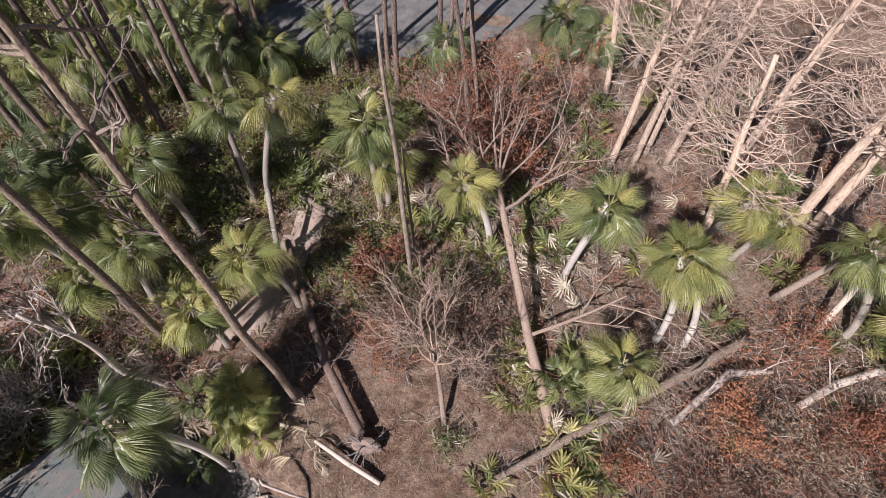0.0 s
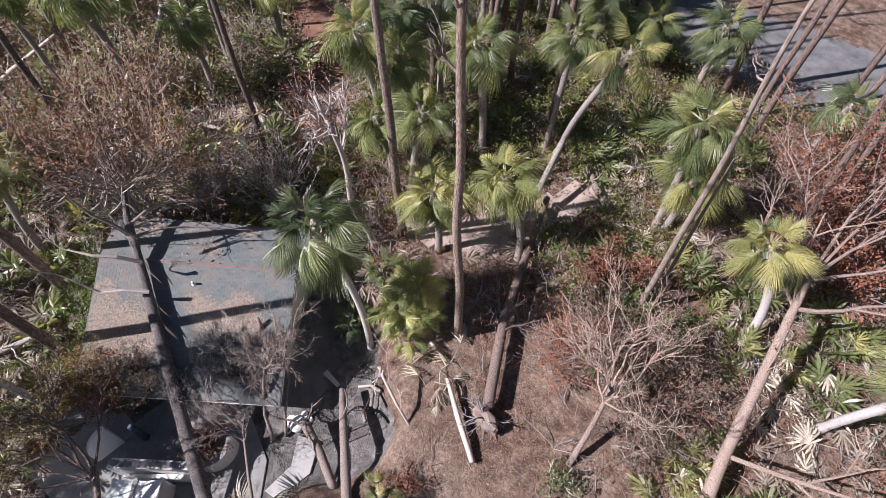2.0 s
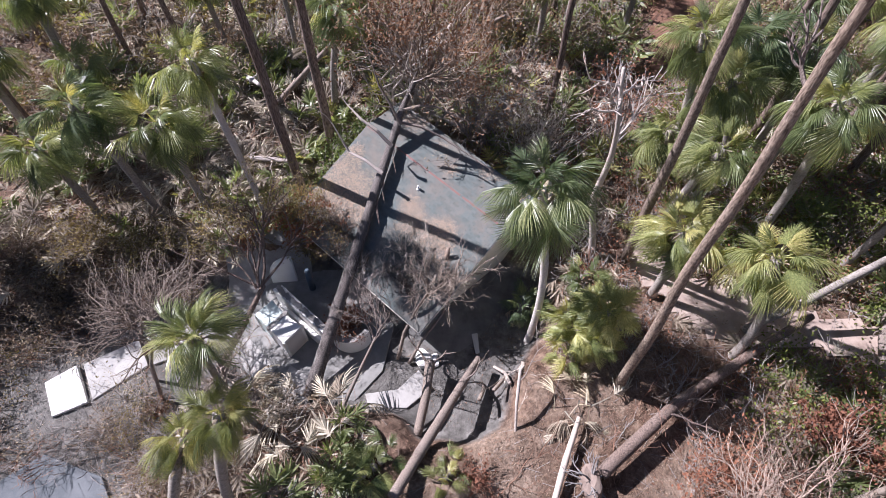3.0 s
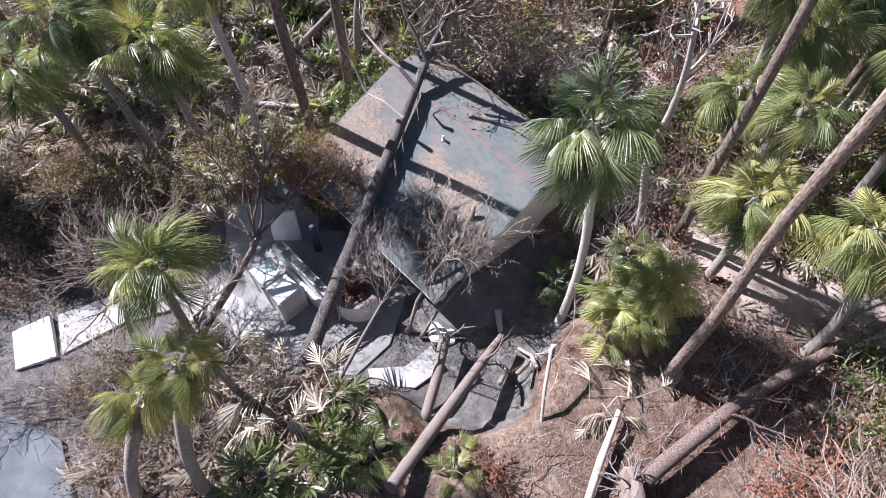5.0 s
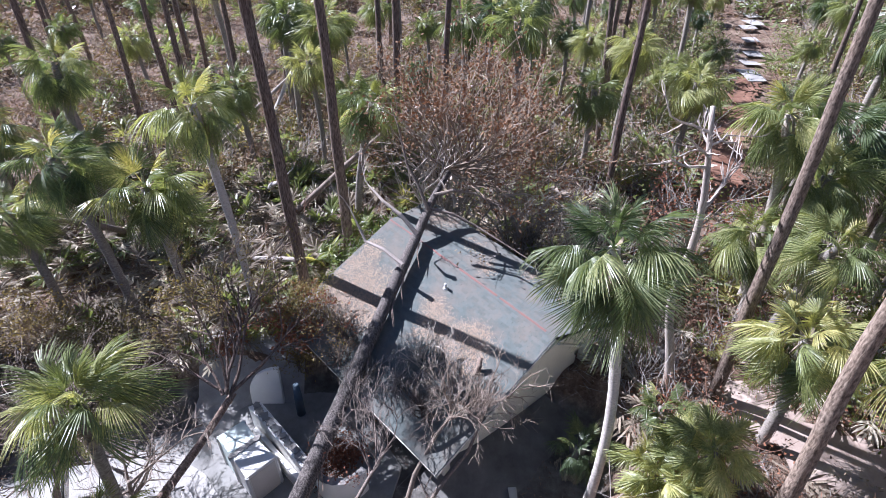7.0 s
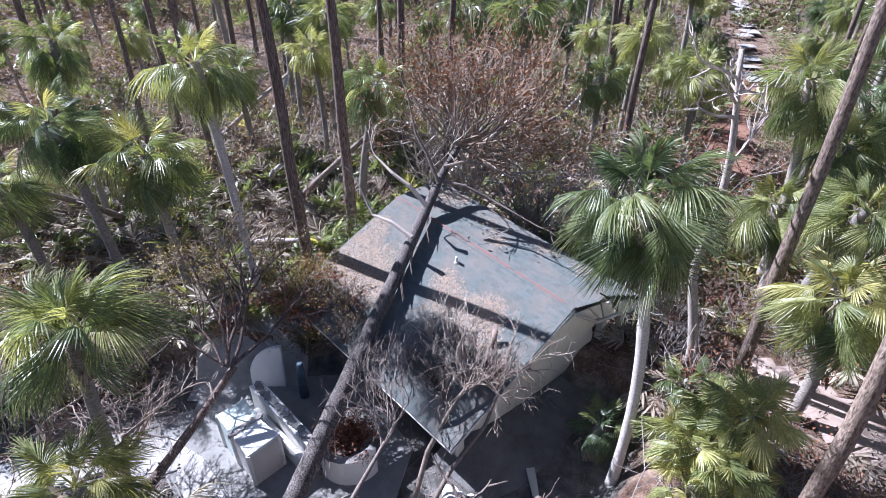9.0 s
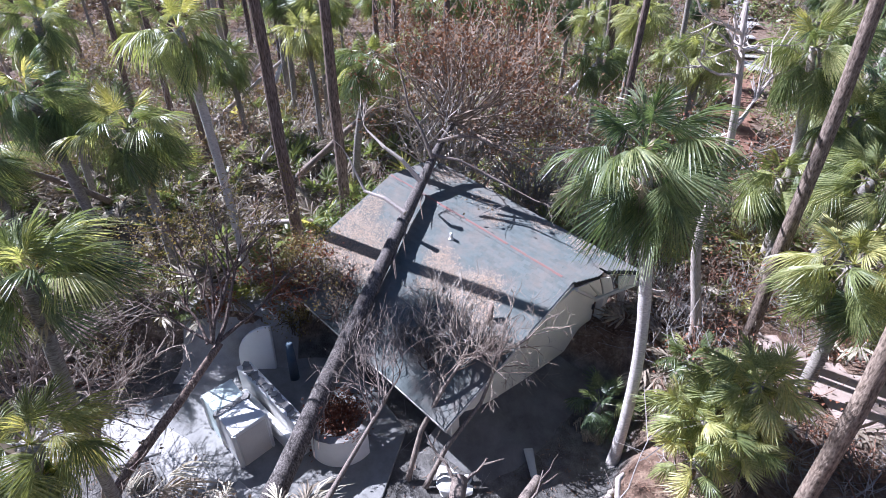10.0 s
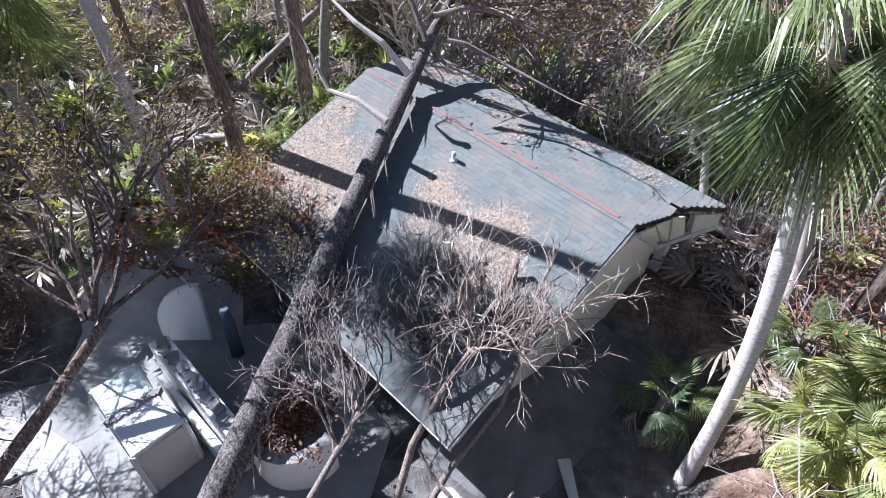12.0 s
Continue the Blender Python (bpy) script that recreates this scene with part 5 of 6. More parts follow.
log("hanging_root", [(-4.95, 2.65, -0.6), (-6.0, 2.68, 0.6), (-6.9, 2.83, 1.15), (-7.06, 2.98, 1.1)], [0.04, 0.05, 0.055, 0.03], pale_bark, "thin pale bent trunk standing on the bank", "dead tree", 8, 2, 58)


def olive_tree():
    """A dark sapling that leans over the masonry, with a sparse olive crown."""
    pts = [(-7.18, -7.53, -1.25), (-7.89, -7.11, -0.5), (-9.07, -6.2, 0.45), (-10.06, -5.52, 1.25)]
    t = log("olive_tree", pts, [0.13, 0.12, 0.10, 0.085], pine_bark, "dark leaning sapling with a sparse olive-brown crown", "tree", 10, 0, 77)
    r, base = random.Random(8), Vector(pts[0])
    for d, ln, rad in (((-0.8, 0.5, 0.5), 2.6, 0.06), ((-0.7, -0.3, 0.7), 2.6, 0.055), ((-0.9, 0.1, 0.75), 2.8, 0.06), ((-0.3, -0.9, 0.5), 2.2, 0.045), ((-0.9, 0.9, 0.2), 2.6, 0.05), ((-0.5, -0.6, 0.3), 2.0, 0.04), ((-0.6, 0.1, 1.0), 2.2, 0.05)):
        b, tips = Buf(), []
        grow(b, Vector(pts[-1]) - base - Vector((0.25, -0.15, 0.2)) * -r.random(), Vector(d).normalized(), ln, rad, 3, r, 0.03, (3, 4), 6, tips, 0.34)
        limb = part("limb", b.mesh("limb", pine_bark), t, "dark bare limb")
        part("foliage", leaf_cloud(r, tips, 650, 0.06, 0.1).mesh("foliage", olive_leaf), limb, "olive-brown leaves")
    return t


olive_tree()
dead_snag("dead_sapling", [(-12.97, 4.56, -0.9), (-13.14, 4.47, 0.4), (-13.37, 4.56, 1.5), (-13.71, 4.46, 2.4)], [0.11, 0.10, 0.085, 0.06], pale_bark, "snapped pale tree jammed through the roof corner", 44, 0.5, 4, 1.0)

# ---- shrubs ----
shrub("olive_bush", on(-13.6, -4.6), 0.9, 1.7, olive_leaf, 1, "olive-brown half-dead bush against the building", leaves=3600, leaf_size=0.062, stems=14, kids=(3, 4), twig=brown_twig)
shrub("brown_bush", on(-12.95, -4.37), 0.9, 1.5, rust_leaf, 3, "rust-brown dead bush at the roof corner", leaves=2200, stems=16)
shrub("rust_bush", on(-12.7, -6.9), 0.6, 0.7, rust_leaf, 84, "small rust-brown bush behind the wall panel", leaves=900, leaf_size=0.07, stems=10, twig=rust_twig)
shrub("olive_bush", on(-12.55, -4.7), 0.6, 0.9, olive_leaf, 85, "small olive-brown bush beside the wall panel", leaves=1000, leaf_size=0.06, stems=10, twig=brown_twig)
shrub("green_bush", on(-15.89, -3.24), 0.9, 1.6, green_leaf, 5, "yellow-green bush behind the roof", leaves=1300)
shrub("green_bush", on(-17.24, -2.23), 0.8, 1.8, green_leaf, 6, "yellow-green bush behind the roof", leaves=1000)
shrub("brown_bush", on(-17.72, 2.38), 2.0, 3.4, brown_leaf, 7, "tall brown dead thicket behind the roof", stems=20, leaves=1600, kids=(3, 4))
shrub("brown_bush", on(-18.52, -0.35), 1.9, 4.6, brown_leaf, 8, "tall brown dead thicket behind the roof", stems=20, leaves=1800, kids=(3, 4))
shrub("brown_bush", on(-16.49, 4.57), 1.8, 2.4, brown_leaf, 9, "brown dead thicket of fine twigs", stems=18, leaves=700, kids=(3, 4))
shrub("brown_bush", on(-17.28, 4.4), 1.8, 2.2, brown_leaf, 10, "brown dead thicket of fine twigs", stems=16, leaves=600, kids=(3, 4))
shrub("rust_bush", on(-17.58, 8.05), 1.3, 3.2, rust_leaf, 11, "rust-red dead bush by the lane", leaves=1500, stems=12)
shrub("rust_bush", on(-0.9, 20.2), 2.6, 3.0, rust_leaf, 12, "wide rust-red dead bush with pale twigs", stems=30, leaves=7000, leaf_size=0.14, kids=(3, 4), spread=0.16)
shrub("rust_bush", on(1.33, 18.25), 2.0, 2.4, rust_leaf, 13, "rust-red dead bush with pale twigs", stems=20, leaves=3000, leaf_size=0.13, spread=0.16)
shrub("rust_bush", on(-5.02, 11.98), 1.4, 1.3, rust_leaf, 14, "low rust-red dead bush", leaves=3600, stems=16, leaf_size=0.12)
shrub("rust_bush", on(-3.7, 12.68), 0.9, 1.5, rust_leaf, 15, "low rust-orange dead bush", leaves=900)
shrub("dead_bush", on(-2.66, 9.91), 2.4, 1.7, brown_leaf, 16, "dark thicket of fine brown twigs and dry leaves", "dead bush", 44, 3200, twig=rust_twig, kids=(3, 4))
shrub("dead_bush", on(-3.7, 8.59), 1.7, 1.4, rust_leaf, 36, "dark rust-brown thicket of fine twigs", "dead bush", 30, 1700, twig=rust_twig, kids=(3, 4))
shrub("dead_bush", on(-0.13, 8.03), 1.6, 1.2, brown_leaf, 37, "dark thicket of fine brown twigs and dry leaves", "dead bush", 28, 1300, twig=brown_twig, kids=(3, 4))
shrub("dead_bush", on(-0.65, 9.56), 2.0, 1.6, brown_leaf, 17, "dark thicket of fine brown twigs and dry leaves", "dead bush", 36, 2600, twig=rust_twig, kids=(3, 4))
shrub("rust_bush", on(12.84, 10.24), 1.7, 1.3, rust_leaf, 18, "flattened rust-red dead bush", leaves=1800, stems=18)
shrub("rust_bush", on(12, 5.59), 2.6, 1.1, brown_leaf, 19, "sprawling brown dead brush", stems=30, leaves=900, twig=rust_twig, kids=(3, 4))
shrub("rust_bush", on(9.6, 7.0), 1.3, 1.5, rust_leaf, 81, "rust-red dead bush over dark hollows", leaves=2200, stems=16, twig=rust_twig)
shrub("rust_bush", on(14.3, 6.6), 1.5, 1.5, rust_leaf, 82, "rust-red dead bush over dark hollows", leaves=2400, stems=16, twig=rust_twig)
shrub("rust_bush", on(8.95, 4.75), 2.2, 1.0, brown_leaf, 20, "sprawling brown dead brush", stems=26, leaves=600, twig=rust_twig, kids=(3, 4))
shrub("green_bush", on(4.99, 17.66), 0.8, 1.4, green_leaf, 24, "small bright green bush", leaves=900)
shrub("green_bush", on(-1.19, 12.24), 1.2, 1.0, green_leaf, 25, "low green bush in the clearing", leaves=1100)
shrub("green_bush", on(-0.92, 5.02), 0.4, 0.8, green_leaf, 26, "small yellow-green bush on bare soil", leaves=400)
shrub("rust_bush", on(-4.0, 1.45), 0.9, 0.6, rust_leaf, 27, "low rust-red fern stalks on the bank", "dead bush", 34, 500, 0.07, rust_twig, 1)
shrub("dead_bush", on(-6.58, -6.46), 1.2, 1.0, brown_leaf, 28, "brown dead thicket at the edge of the sand", "dead bush", 18, 300, kids=(3, 4))
shrub("dead_bush", on(-5.97, -4.44), 1.0, 0.8, brown_leaf, 29, "brown dead thicket on the bank", "dead bush", 16, 300, kids=(3, 4))
shrub("dead_bush", on(-13.56, 5.88), 1.0, 0.9, None, 32, "pile of pale bare branches by the building", "dead bush", 16, 0, twig=twig_m, kids=(3, 4))

low_palm(on(-9.93, 3.35), 0.6, 9, 61, palm_dark, "small dark palm in the shade of the gable", 0.3, 2, 1.0)
low_palm(on(-10.55, 5.48), 0.6, 8, 62, palm_green, "small green palm beside the building corner", 0.3, 2, 0.7)
for k, (x, y, w, hh) in enumerate([(-6.9, -10.3, 1.0, 0.9), (-6.6, -8.9, 0.9, 0.8), (-5.99, -9.27, 1.1, 1.1), (-10.9, -10.2, 1.0, 1.0), (-5.3, -7.3, 1.0, 0.9), (-11.31, -9.2, 1.1, 1.1)]):
    shrub("dead_bush", on(x, y), w, hh, brown_leaf if k % 2 else olive_leaf, 70 + k, "brown half-dead twig bush on the sand", "dead bush", 18, 260, 0.07, rust_twig if k % 2 else twig_m, kids=(3, 4))
for k, (x, y, a) in enumerate([(-17.5, -8.6, 1.1), (-20.2, -7.4, 2.0), (-23.0, -9.0, 0.5), (-24.5, -13.0, 2.6), (-19.0, -13.2, 0.2), (-26.5, -6.2, 1.5), (-21.0, -2.0, 2.3), (-25.0, 0.5, 0.9), (-29.0, -11.0, 2.9), (-32.0, -4.0, 1.2), (-24.0, 3.4, 0.3), (-30.0, 4.6, 2.2), (-35.0, -14.0, 0.8), (-38.0, -1.0, 2.0)]):
    tilt = 0.35 + 0.5 * ((k * 37) % 10) / 10
    top = Vector(on(x, y)) + Vector((math.cos(a), math.sin(a), tilt)).normalized() * (4.0 + (k * 13) % 5)
    mid = Vector(on(x, y)).lerp(top, 0.5) + Vector((0.1, 0.08, 0.1))
    log("leaning_snag", [on(x, y, -0.1), tuple(mid), tuple(top)], [0.13, 0.11, 0.07], (pale_bark, grey_bark, white_palm_bark)[k % 3], "bleached snapped trunk leaning in the forest", "dead tree", 9, 3, 80 + k)


def frond_heap(at, count, seed, label, radius=0.9):
    """Dry fans fallen in a heap, each a part."""
    r = random.Random(seed)
    t = thing("frond_heap", at, label, "palm fronds")
    for k in range(count):
        m = Matrix.Translation((r.gauss(0, radius * 0.4), r.gauss(0, radius * 0.4), 0.1 + 0.5 * r.random())) @ Matrix.Rotation(r.uniform(0, 6.28), 4, "Z") @ Matrix.Rotation(r.uniform(-0.5, 0.5), 4, "Y") @ Matrix.Rotation(r.uniform(-0.8, 0.8), 4, "X") @ Matrix.Scale(r.uniform(0.6, 1.0), 4)
        part("dead_frond", frond_mesh("dead", k % 2, straw_frond_m if k % 3 else dead_frond_m), t, m=m)
    return t


for k, (x, y) in enumerate([(-6.51, -5.45), (-6.05, -6.18), (-5.7, -4.86), (-5.62, -2.87), (-6.85, -6.75), (-5.3, -3.9), (-5.86, 4.67)]):
    frond_heap(on(x, y), 14, 60 + k, "heap of dry tan palm fans at the edge of the sand")
for k, (x, y, z) in enumerate([(-15.78, 23.58, 4.2), (-17.96, 22.08, 5.0), (-13.83, 21.64, 4.4), (-20.23, 24.27, 4.6), (-17.17, 26.4, 3.8), (-14.92, 28.35, 3.4), (-11.95, 22.9, 3.2), (-18.75, 18.58, 5.2), (-3.03, 24.63, 3.0)]):
    palm(on(x, y), (x + 0.2, y - 0.1, z), 0.15, 1.05, 0.15, palm_green if k % 2 else palm_dark, 28, True, 6, 90 + k, "green cabbage palm near the road edge")

for k, (x, d, w) in enumerate([(-4.6, 3.7, 0.9), (-5.6, 4.0, 0.8), (-4.2, 4.3, 0.8), (-3.3, 4.2, 0.8)]):
    shrub("dead_bush", tuple(HOUSE @ slope(-1, x, d, 0.1)), w, 0.45, brown_leaf, 110 + k, "brown leafless twigs fallen on the lower shingles", "dead bush", 20, 260, 0.06, (brown_twig, twig_m)[k % 2], kids=(3, 4))

dead_snag("dead_sapling", [on(-7.03, -9.12), (-7.53, -8.81, 0.7), (-7.99, -8.51, 1.6)], [0.07, 0.06, 0.045], grey_bark, "pale bare sapling tangled with a palm", 46, 1.9, 20, 2.4, 3, 0.0)
dead_snag("dead_sapling", [on(-7.78, -9.58), (-8.37, -9.36, 0.8), (-8.92, -8.94, 1.8)], [0.06, 0.05, 0.04], grey_bark, "pale bare sapling over the slabs", 47, 1.7, 18, 2.4, 3, 0.0)

for k, (x, y, w, hh) in enumerate([(-10.94, -11.75, 1.3, 1.4), (-12.1, -10.3, 1.3, 1.5), (-10.4, -13.73, 1.4, 1.3), (-12.71, -12.34, 1.5, 1.7), (-11.7, -15.16, 1.5, 1.5)]):
    shrub("brown_bush", on(x, y), w, hh, (brown_leaf, olive_leaf)[k % 2], 130 + k, "dark brown half-dead thicket at the edge of the sand", "dead bush", 24, 1700, 0.08, brown_twig, kids=(3, 4))
palm(on(-13.7, -12.61), (-13.82, -12.89, 4.11), 0.14, 0.95, 0.1, palm_green, 26, True, 8, 101, "short cabbage palm in brown brush")
palm(on(-12.04, -15.9), (-12.24, -16.2, 3.52), 0.14, 0.9, 0.1, palm_dark, 24, True, 8, 102, "short cabbage palm in brown brush")

for k, (x, y, w, hh) in enumerate([(7.25, 3.56, 1.3, 1.1), (10.63, 6.53, 1.2, 1.2), (13.69, 6.98, 1.4, 1.2), (15.09, 4.7, 1.5, 1.3), (5.68, 4.87, 1.0, 1.0), (9.76, 3.03, 1.4, 1.2)]):
    shrub("rust_bush", on(x, y), w, hh, (rust_leaf, brown_leaf)[k % 2], 150 + k, "dark rust-brown dead thicket in the clearing", "dead bush", 24, 1500, 0.09, (rust_twig, brown_twig)[k % 2], kids=(3, 4))


# ---- forest beyond ----
def clear_spot(x, y, gap=1.0):
    """Whether the plan is free there: no building, hollow, road or path."""
    d = Vector((x, y, 0)) - RIDGE
    d.z = 0
    u, w = d.dot(Vector((0.676, 0.737, 0))), d.dot(Vector((-0.737, 0.676, 0)))
    if -7.6 < u < 1.2 and -5.4 < w < 2.6:
        return False
    if math.hypot(x + 1.5, y) < 3.2:
        return False
    return not any(inside(x, y, q) or edge_distance(x, y, q) < gap * 0.3 for q in (HOLLOW, ROAD, PATH_EDGE)) and not inside(x, y, LANE) and not inside(x, y, GLADE)


fr = random.Random(99)
far_pines = [pine((0, 0, -400), (0.02 * (k - 1), 0.015 * (1 - k)), 17, 0.17, 300 + k, crown=0.6, limbs=6, depth=1, reach=1.6, group="forest pines", label="tall bare forest pine") for k in range(4)]
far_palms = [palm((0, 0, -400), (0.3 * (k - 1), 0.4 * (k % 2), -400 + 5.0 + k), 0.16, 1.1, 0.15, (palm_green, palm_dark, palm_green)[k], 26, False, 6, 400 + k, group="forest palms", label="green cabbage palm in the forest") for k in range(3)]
spots = []


def scatter(count, area, gap, r, taken):
    out, tries = [], 0
    while len(out) < count and tries < count * 40:
        tries += 1
        x, y = area(r)
        if clear_spot(x, y) and all((x - a) ** 2 + (y - b) ** 2 > gap * gap for a, b in taken):
            out.append((x, y))
            taken.append((x, y))
    return out


def behind(r):
    """Plan spots in the woods behind the building, out to far off."""
    d = 25 + 85 * r.random() ** 1.5
    a = radians(r.uniform(-44, 44))
    return -d * math.cos(a), d * math.sin(a)


def aside(r):
    return r.uniform(-30, -16), r.uniform(-24, -9)


def lane_woods(r):
    return r.uniform(-50, -21), r.uniform(6, 36)


def beside(r):
    return r.uniform(-26, -15), r.uniform(11, 26)


for ob, spots_for in ((far_pines, scatter(66, behind, 2.2, fr, spots) + scatter(1, aside, 3.0, fr, spots) + scatter(8, beside, 2.0, fr, spots)),
                      (far_palms, scatter(105, behind, 1.8, fr, spots) + scatter(1, aside, 2.5, fr, spots) + scatter(12, beside, 1.8, fr, spots) + scatter(34, lane_woods, 1.7, fr, spots))):
    for x, y in spots_for:
        s = fr.uniform(0.75, 1.15)
        if ob is far_palms:
            s = fr.uniform(0.55, 1.05)
        copy_thing(fr.choice(ob), placed(Matrix.Translation(on(x, y)) @ Matrix.Rotation(fr.uniform(0, 6.28), 4, "Z") @ Matrix.Scale(s, 4)))
for ob in far_pines + far_palms:
    for c in list(ob.children_recursive) + [ob]:
        bpy.data.objects.remove(c)

# ---- ground cover ----
def cover(name, label, category, mat, buf):
    return single(name, buf.mesh(name, mat), label, category, kind="stuff")


def spread_xy(r, kind):
    """A plan spot weighted to where the camera looks."""
    k = r.random()
    if k < 0.45:
        return r.uniform(-20, 19), r.uniform(1.5, 27)
    if k < 0.8:
        return r.uniform(-24, -2), r.uniform(-17, 12)
    return r.uniform(-45, -16), r.uniform(-26, 24)


def litter(count, seed, lo, hi, wide, everywhere=False):
    r, b = random.Random(seed), Buf()
    while len(b.f) < count:
        x, y = spread_xy(r, 0)
        low = inside(x, y, HOLLOW)
        if low and r.random() < (0.8 if y > -6 else 0.35):
            continue
        if (inside(x, y, PATH_EDGE) or inside(x, y, ROAD)) and r.random() < 0.85:
            continue
        if lo > 0.2 and -8 < x < 1 and -2 < y < 7.5 and r.random() < 0.8:
            continue
        if not everywhere and noise.noise((x * 0.35, y * 0.35, seed)) < r.uniform(-0.5, 0.3):
            continue
        a, ln = r.uniform(0, 6.28), r.uniform(lo, hi)
        d = Vector((math.cos(a), math.sin(a), r.uniform(-0.03, 0.09) if lo > 0.2 else r.uniform(-0.12, 0.3)))
        p = Vector(on(x, y, 0.02))
        w = wide * r.uniform(0.6, 1.5)
        o = Vector((-d.y, d.x, r.uniform(-0.5, 0.5))) * w
        b.face([p - o, p + o, p + d * ln + o * 0.6, p + d * ln - o * 0.6])
    return b


cover("forest_litter", "dry leaf and bark litter on the soil", "litter", litter_m, litter(62000, 1, 0.03, 0.12, 0.007))
cover("pine_needles", "rust-brown needles and leaves on the soil", "litter", soil_needle_m, litter(36000, 2, 0.03, 0.11, 0.008))
cover("fallen_twigs", "grey fallen twigs and sticks", "twigs", twig_m, litter(14000, 3, 0.22, 0.8, 0.006, True))


def bare_soil(x, y, r):
    """Open soil and dry brush where few palmettos grow."""
    return r.random() < (1.0 if -8 < x < 0.5 and 0 < y < 7 else 0.92 if (x > 6 and y < 9) or (-9 < x < 0.5 and -2 < y < 10.5) else 0.75 if x > 6 else 0.0)


def flat_fronds(count, seed, bufs, tilt, lift, lo=0.6, hi=1.0, pick=None):
    r, b, k = random.Random(seed), Buf(), 0
    while k < count:
        x, y = spread_xy(r, 1)
        if not clear_spot(x, y, 0.3) or bare_soil(x, y, r) or noise.noise((x * 0.3, y * 0.3, seed)) < r.uniform(-0.6, 0.25):
            continue
        k += 1
        m = Matrix.Translation(on(x, y, lift * r.random())) @ Matrix.Rotation(r.uniform(0, 6.28), 4, "Z") @ Matrix.Rotation(-r.uniform(*tilt), 4, "Y") @ Matrix.Rotation(r.uniform(-0.7, 0.7), 4, "X") @ Matrix.Scale(r.uniform(lo, hi), 4)
        b.add(r.choice(bufs), m)
    return b


small = random.Random(8)
lean_dead = [frond_buf(small, n=11, petiole=0.7, length=0.8, droop=d, wide=1.6, thin=1.3) for d in (0.2, 0.5)]
lean_green = [frond_buf(small, n=12, petiole=0.5, length=0.7, droop=d, thin=1.5) for d in (0.15, 0.4)]
cover("fallen_fronds", "dry tan palm fronds lying on the ground", "palm fronds", dead_frond_m, flat_fronds(1350, 11, lean_dead, (-0.1, 0.3), 0.35))
cover("bleached_fronds", "bleached straw palm fronds lying on the ground", "palm fronds", straw_frond_m, flat_fronds(480, 12, lean_dead, (-0.1, 0.4), 0.4))


def west_xy(r, kind):
    return r.uniform(-30, -11.5), r.uniform(-17, -4)


keep_xy = spread_xy
spread_xy = west_xy
cover("woodland_fronds", "bleached and tan palm fronds strewn under the trees", "palm fronds", straw_frond_m, flat_fronds(520, 14, lean_dead, (-0.1, 0.6), 0.4, 0.5, 0.9))
cover("woodland_dead_fronds", "dry brown palm fronds strewn under the trees", "palm fronds", dead_frond_m, flat_fronds(620, 15, lean_dead, (-0.3, 0.7), 0.6, 0.6, 1.0))
spread_xy = keep_xy


def clumps(count, seed, bufs, fans, lo, hi, area=None):
    r, b, k = random.Random(seed), Buf(), 0
    while k < count:
        x, y = (area or (lambda q: spread_xy(q, 2)))(r)
        if not clear_spot(x, y, 1.0) or bare_soil(x, y, r) or (area is None and noise.noise((x * 0.22, y * 0.22, seed)) < r.uniform(-0.5, 0.2)):
            continue
        k += 1
        s = r.uniform(lo, hi)
        for j in range(fans):
            m = Matrix.Translation(on(x, y, 0.05)) @ Matrix.Rotation(j * 2.4 + r.random(), 4, "Z") @ Matrix.Rotation(-r.uniform(0.2, 1.2), 4, "Y") @ Matrix.Scale(s * r.uniform(0.8, 1.1), 4)
            b.add(r.choice(bufs), m)
    return b


cover("palmetto_scrub", "low green palmetto fans on the forest floor", "palmetto", palm_green, clumps(260, 21, lean_green, 7, 0.6, 1.15))


def palmettos(count, seed):
    """Yellow-green palmettos, each a thing with its fans as parts."""
    r, k = random.Random(seed), 0
    fans = [b.mesh("frond", palm_yellow) for b in lean_green]
    while k < count:
        x, y = spread_xy(r, 2)
        if not clear_spot(x, y, 1.0) or bare_soil(x, y, r) or noise.noise((x * 0.22, y * 0.22, seed)) < r.uniform(-0.5, 0.2):
            continue
        k += 1
        t = thing("palmetto", on(x, y, 0.05), "low yellow-green palmetto on the forest floor", "palmetto", "palmettos of the forest floor")
        s = r.uniform(0.6, 1.1)
        for j in range(6):
            m = Matrix.Rotation(j * 2.4 + r.random(), 4, "Z") @ Matrix.Rotation(-r.uniform(0.2, 1.2), 4, "Y") @ Matrix.Scale(s * r.uniform(0.8, 1.1), 4)
            part("frond", r.choice(fans), t, m=m)


palmettos(150, 22)
cover("far_palmetto_scrub", "green undergrowth deep in the forest", "palmetto", palm_dark, clumps(270, 23, lean_green, 6, 0.9, 1.6, behind))


def brush(count, seed, area=None, tall=0.8, sand=False):
    r, b, k = random.Random(seed), Buf(), 0
    while k < count:
        x, y = (area or (lambda q: spread_xy(q, 3)))(r)
        if not sand and (not clear_spot(x, y, 0.6) or (area is None and -8 < x < 1 and -2 < y < 7.5 and r.random() < 0.9)):
            continue
        k += 1
        for j in range(4):
            d = Vector((r.uniform(-1, 1), r.uniform(-1, 1), r.uniform(0.2, 1.2))).normalized()
            grow(b, Vector(on(x, y)), d, tall * r.uniform(0.6, 1.6), 0.011, 1, r, 0.02, (2, 4), 3, None, 0.35, 0.006)
    return b


cover("dead_brush", "tangled grey dead brush on the forest floor", "brush", twig_m, brush(1500, 31))
cover("brown_brush", "tangled brown dead brush on the forest floor", "brush", rust_twig, brush(1400, 32))


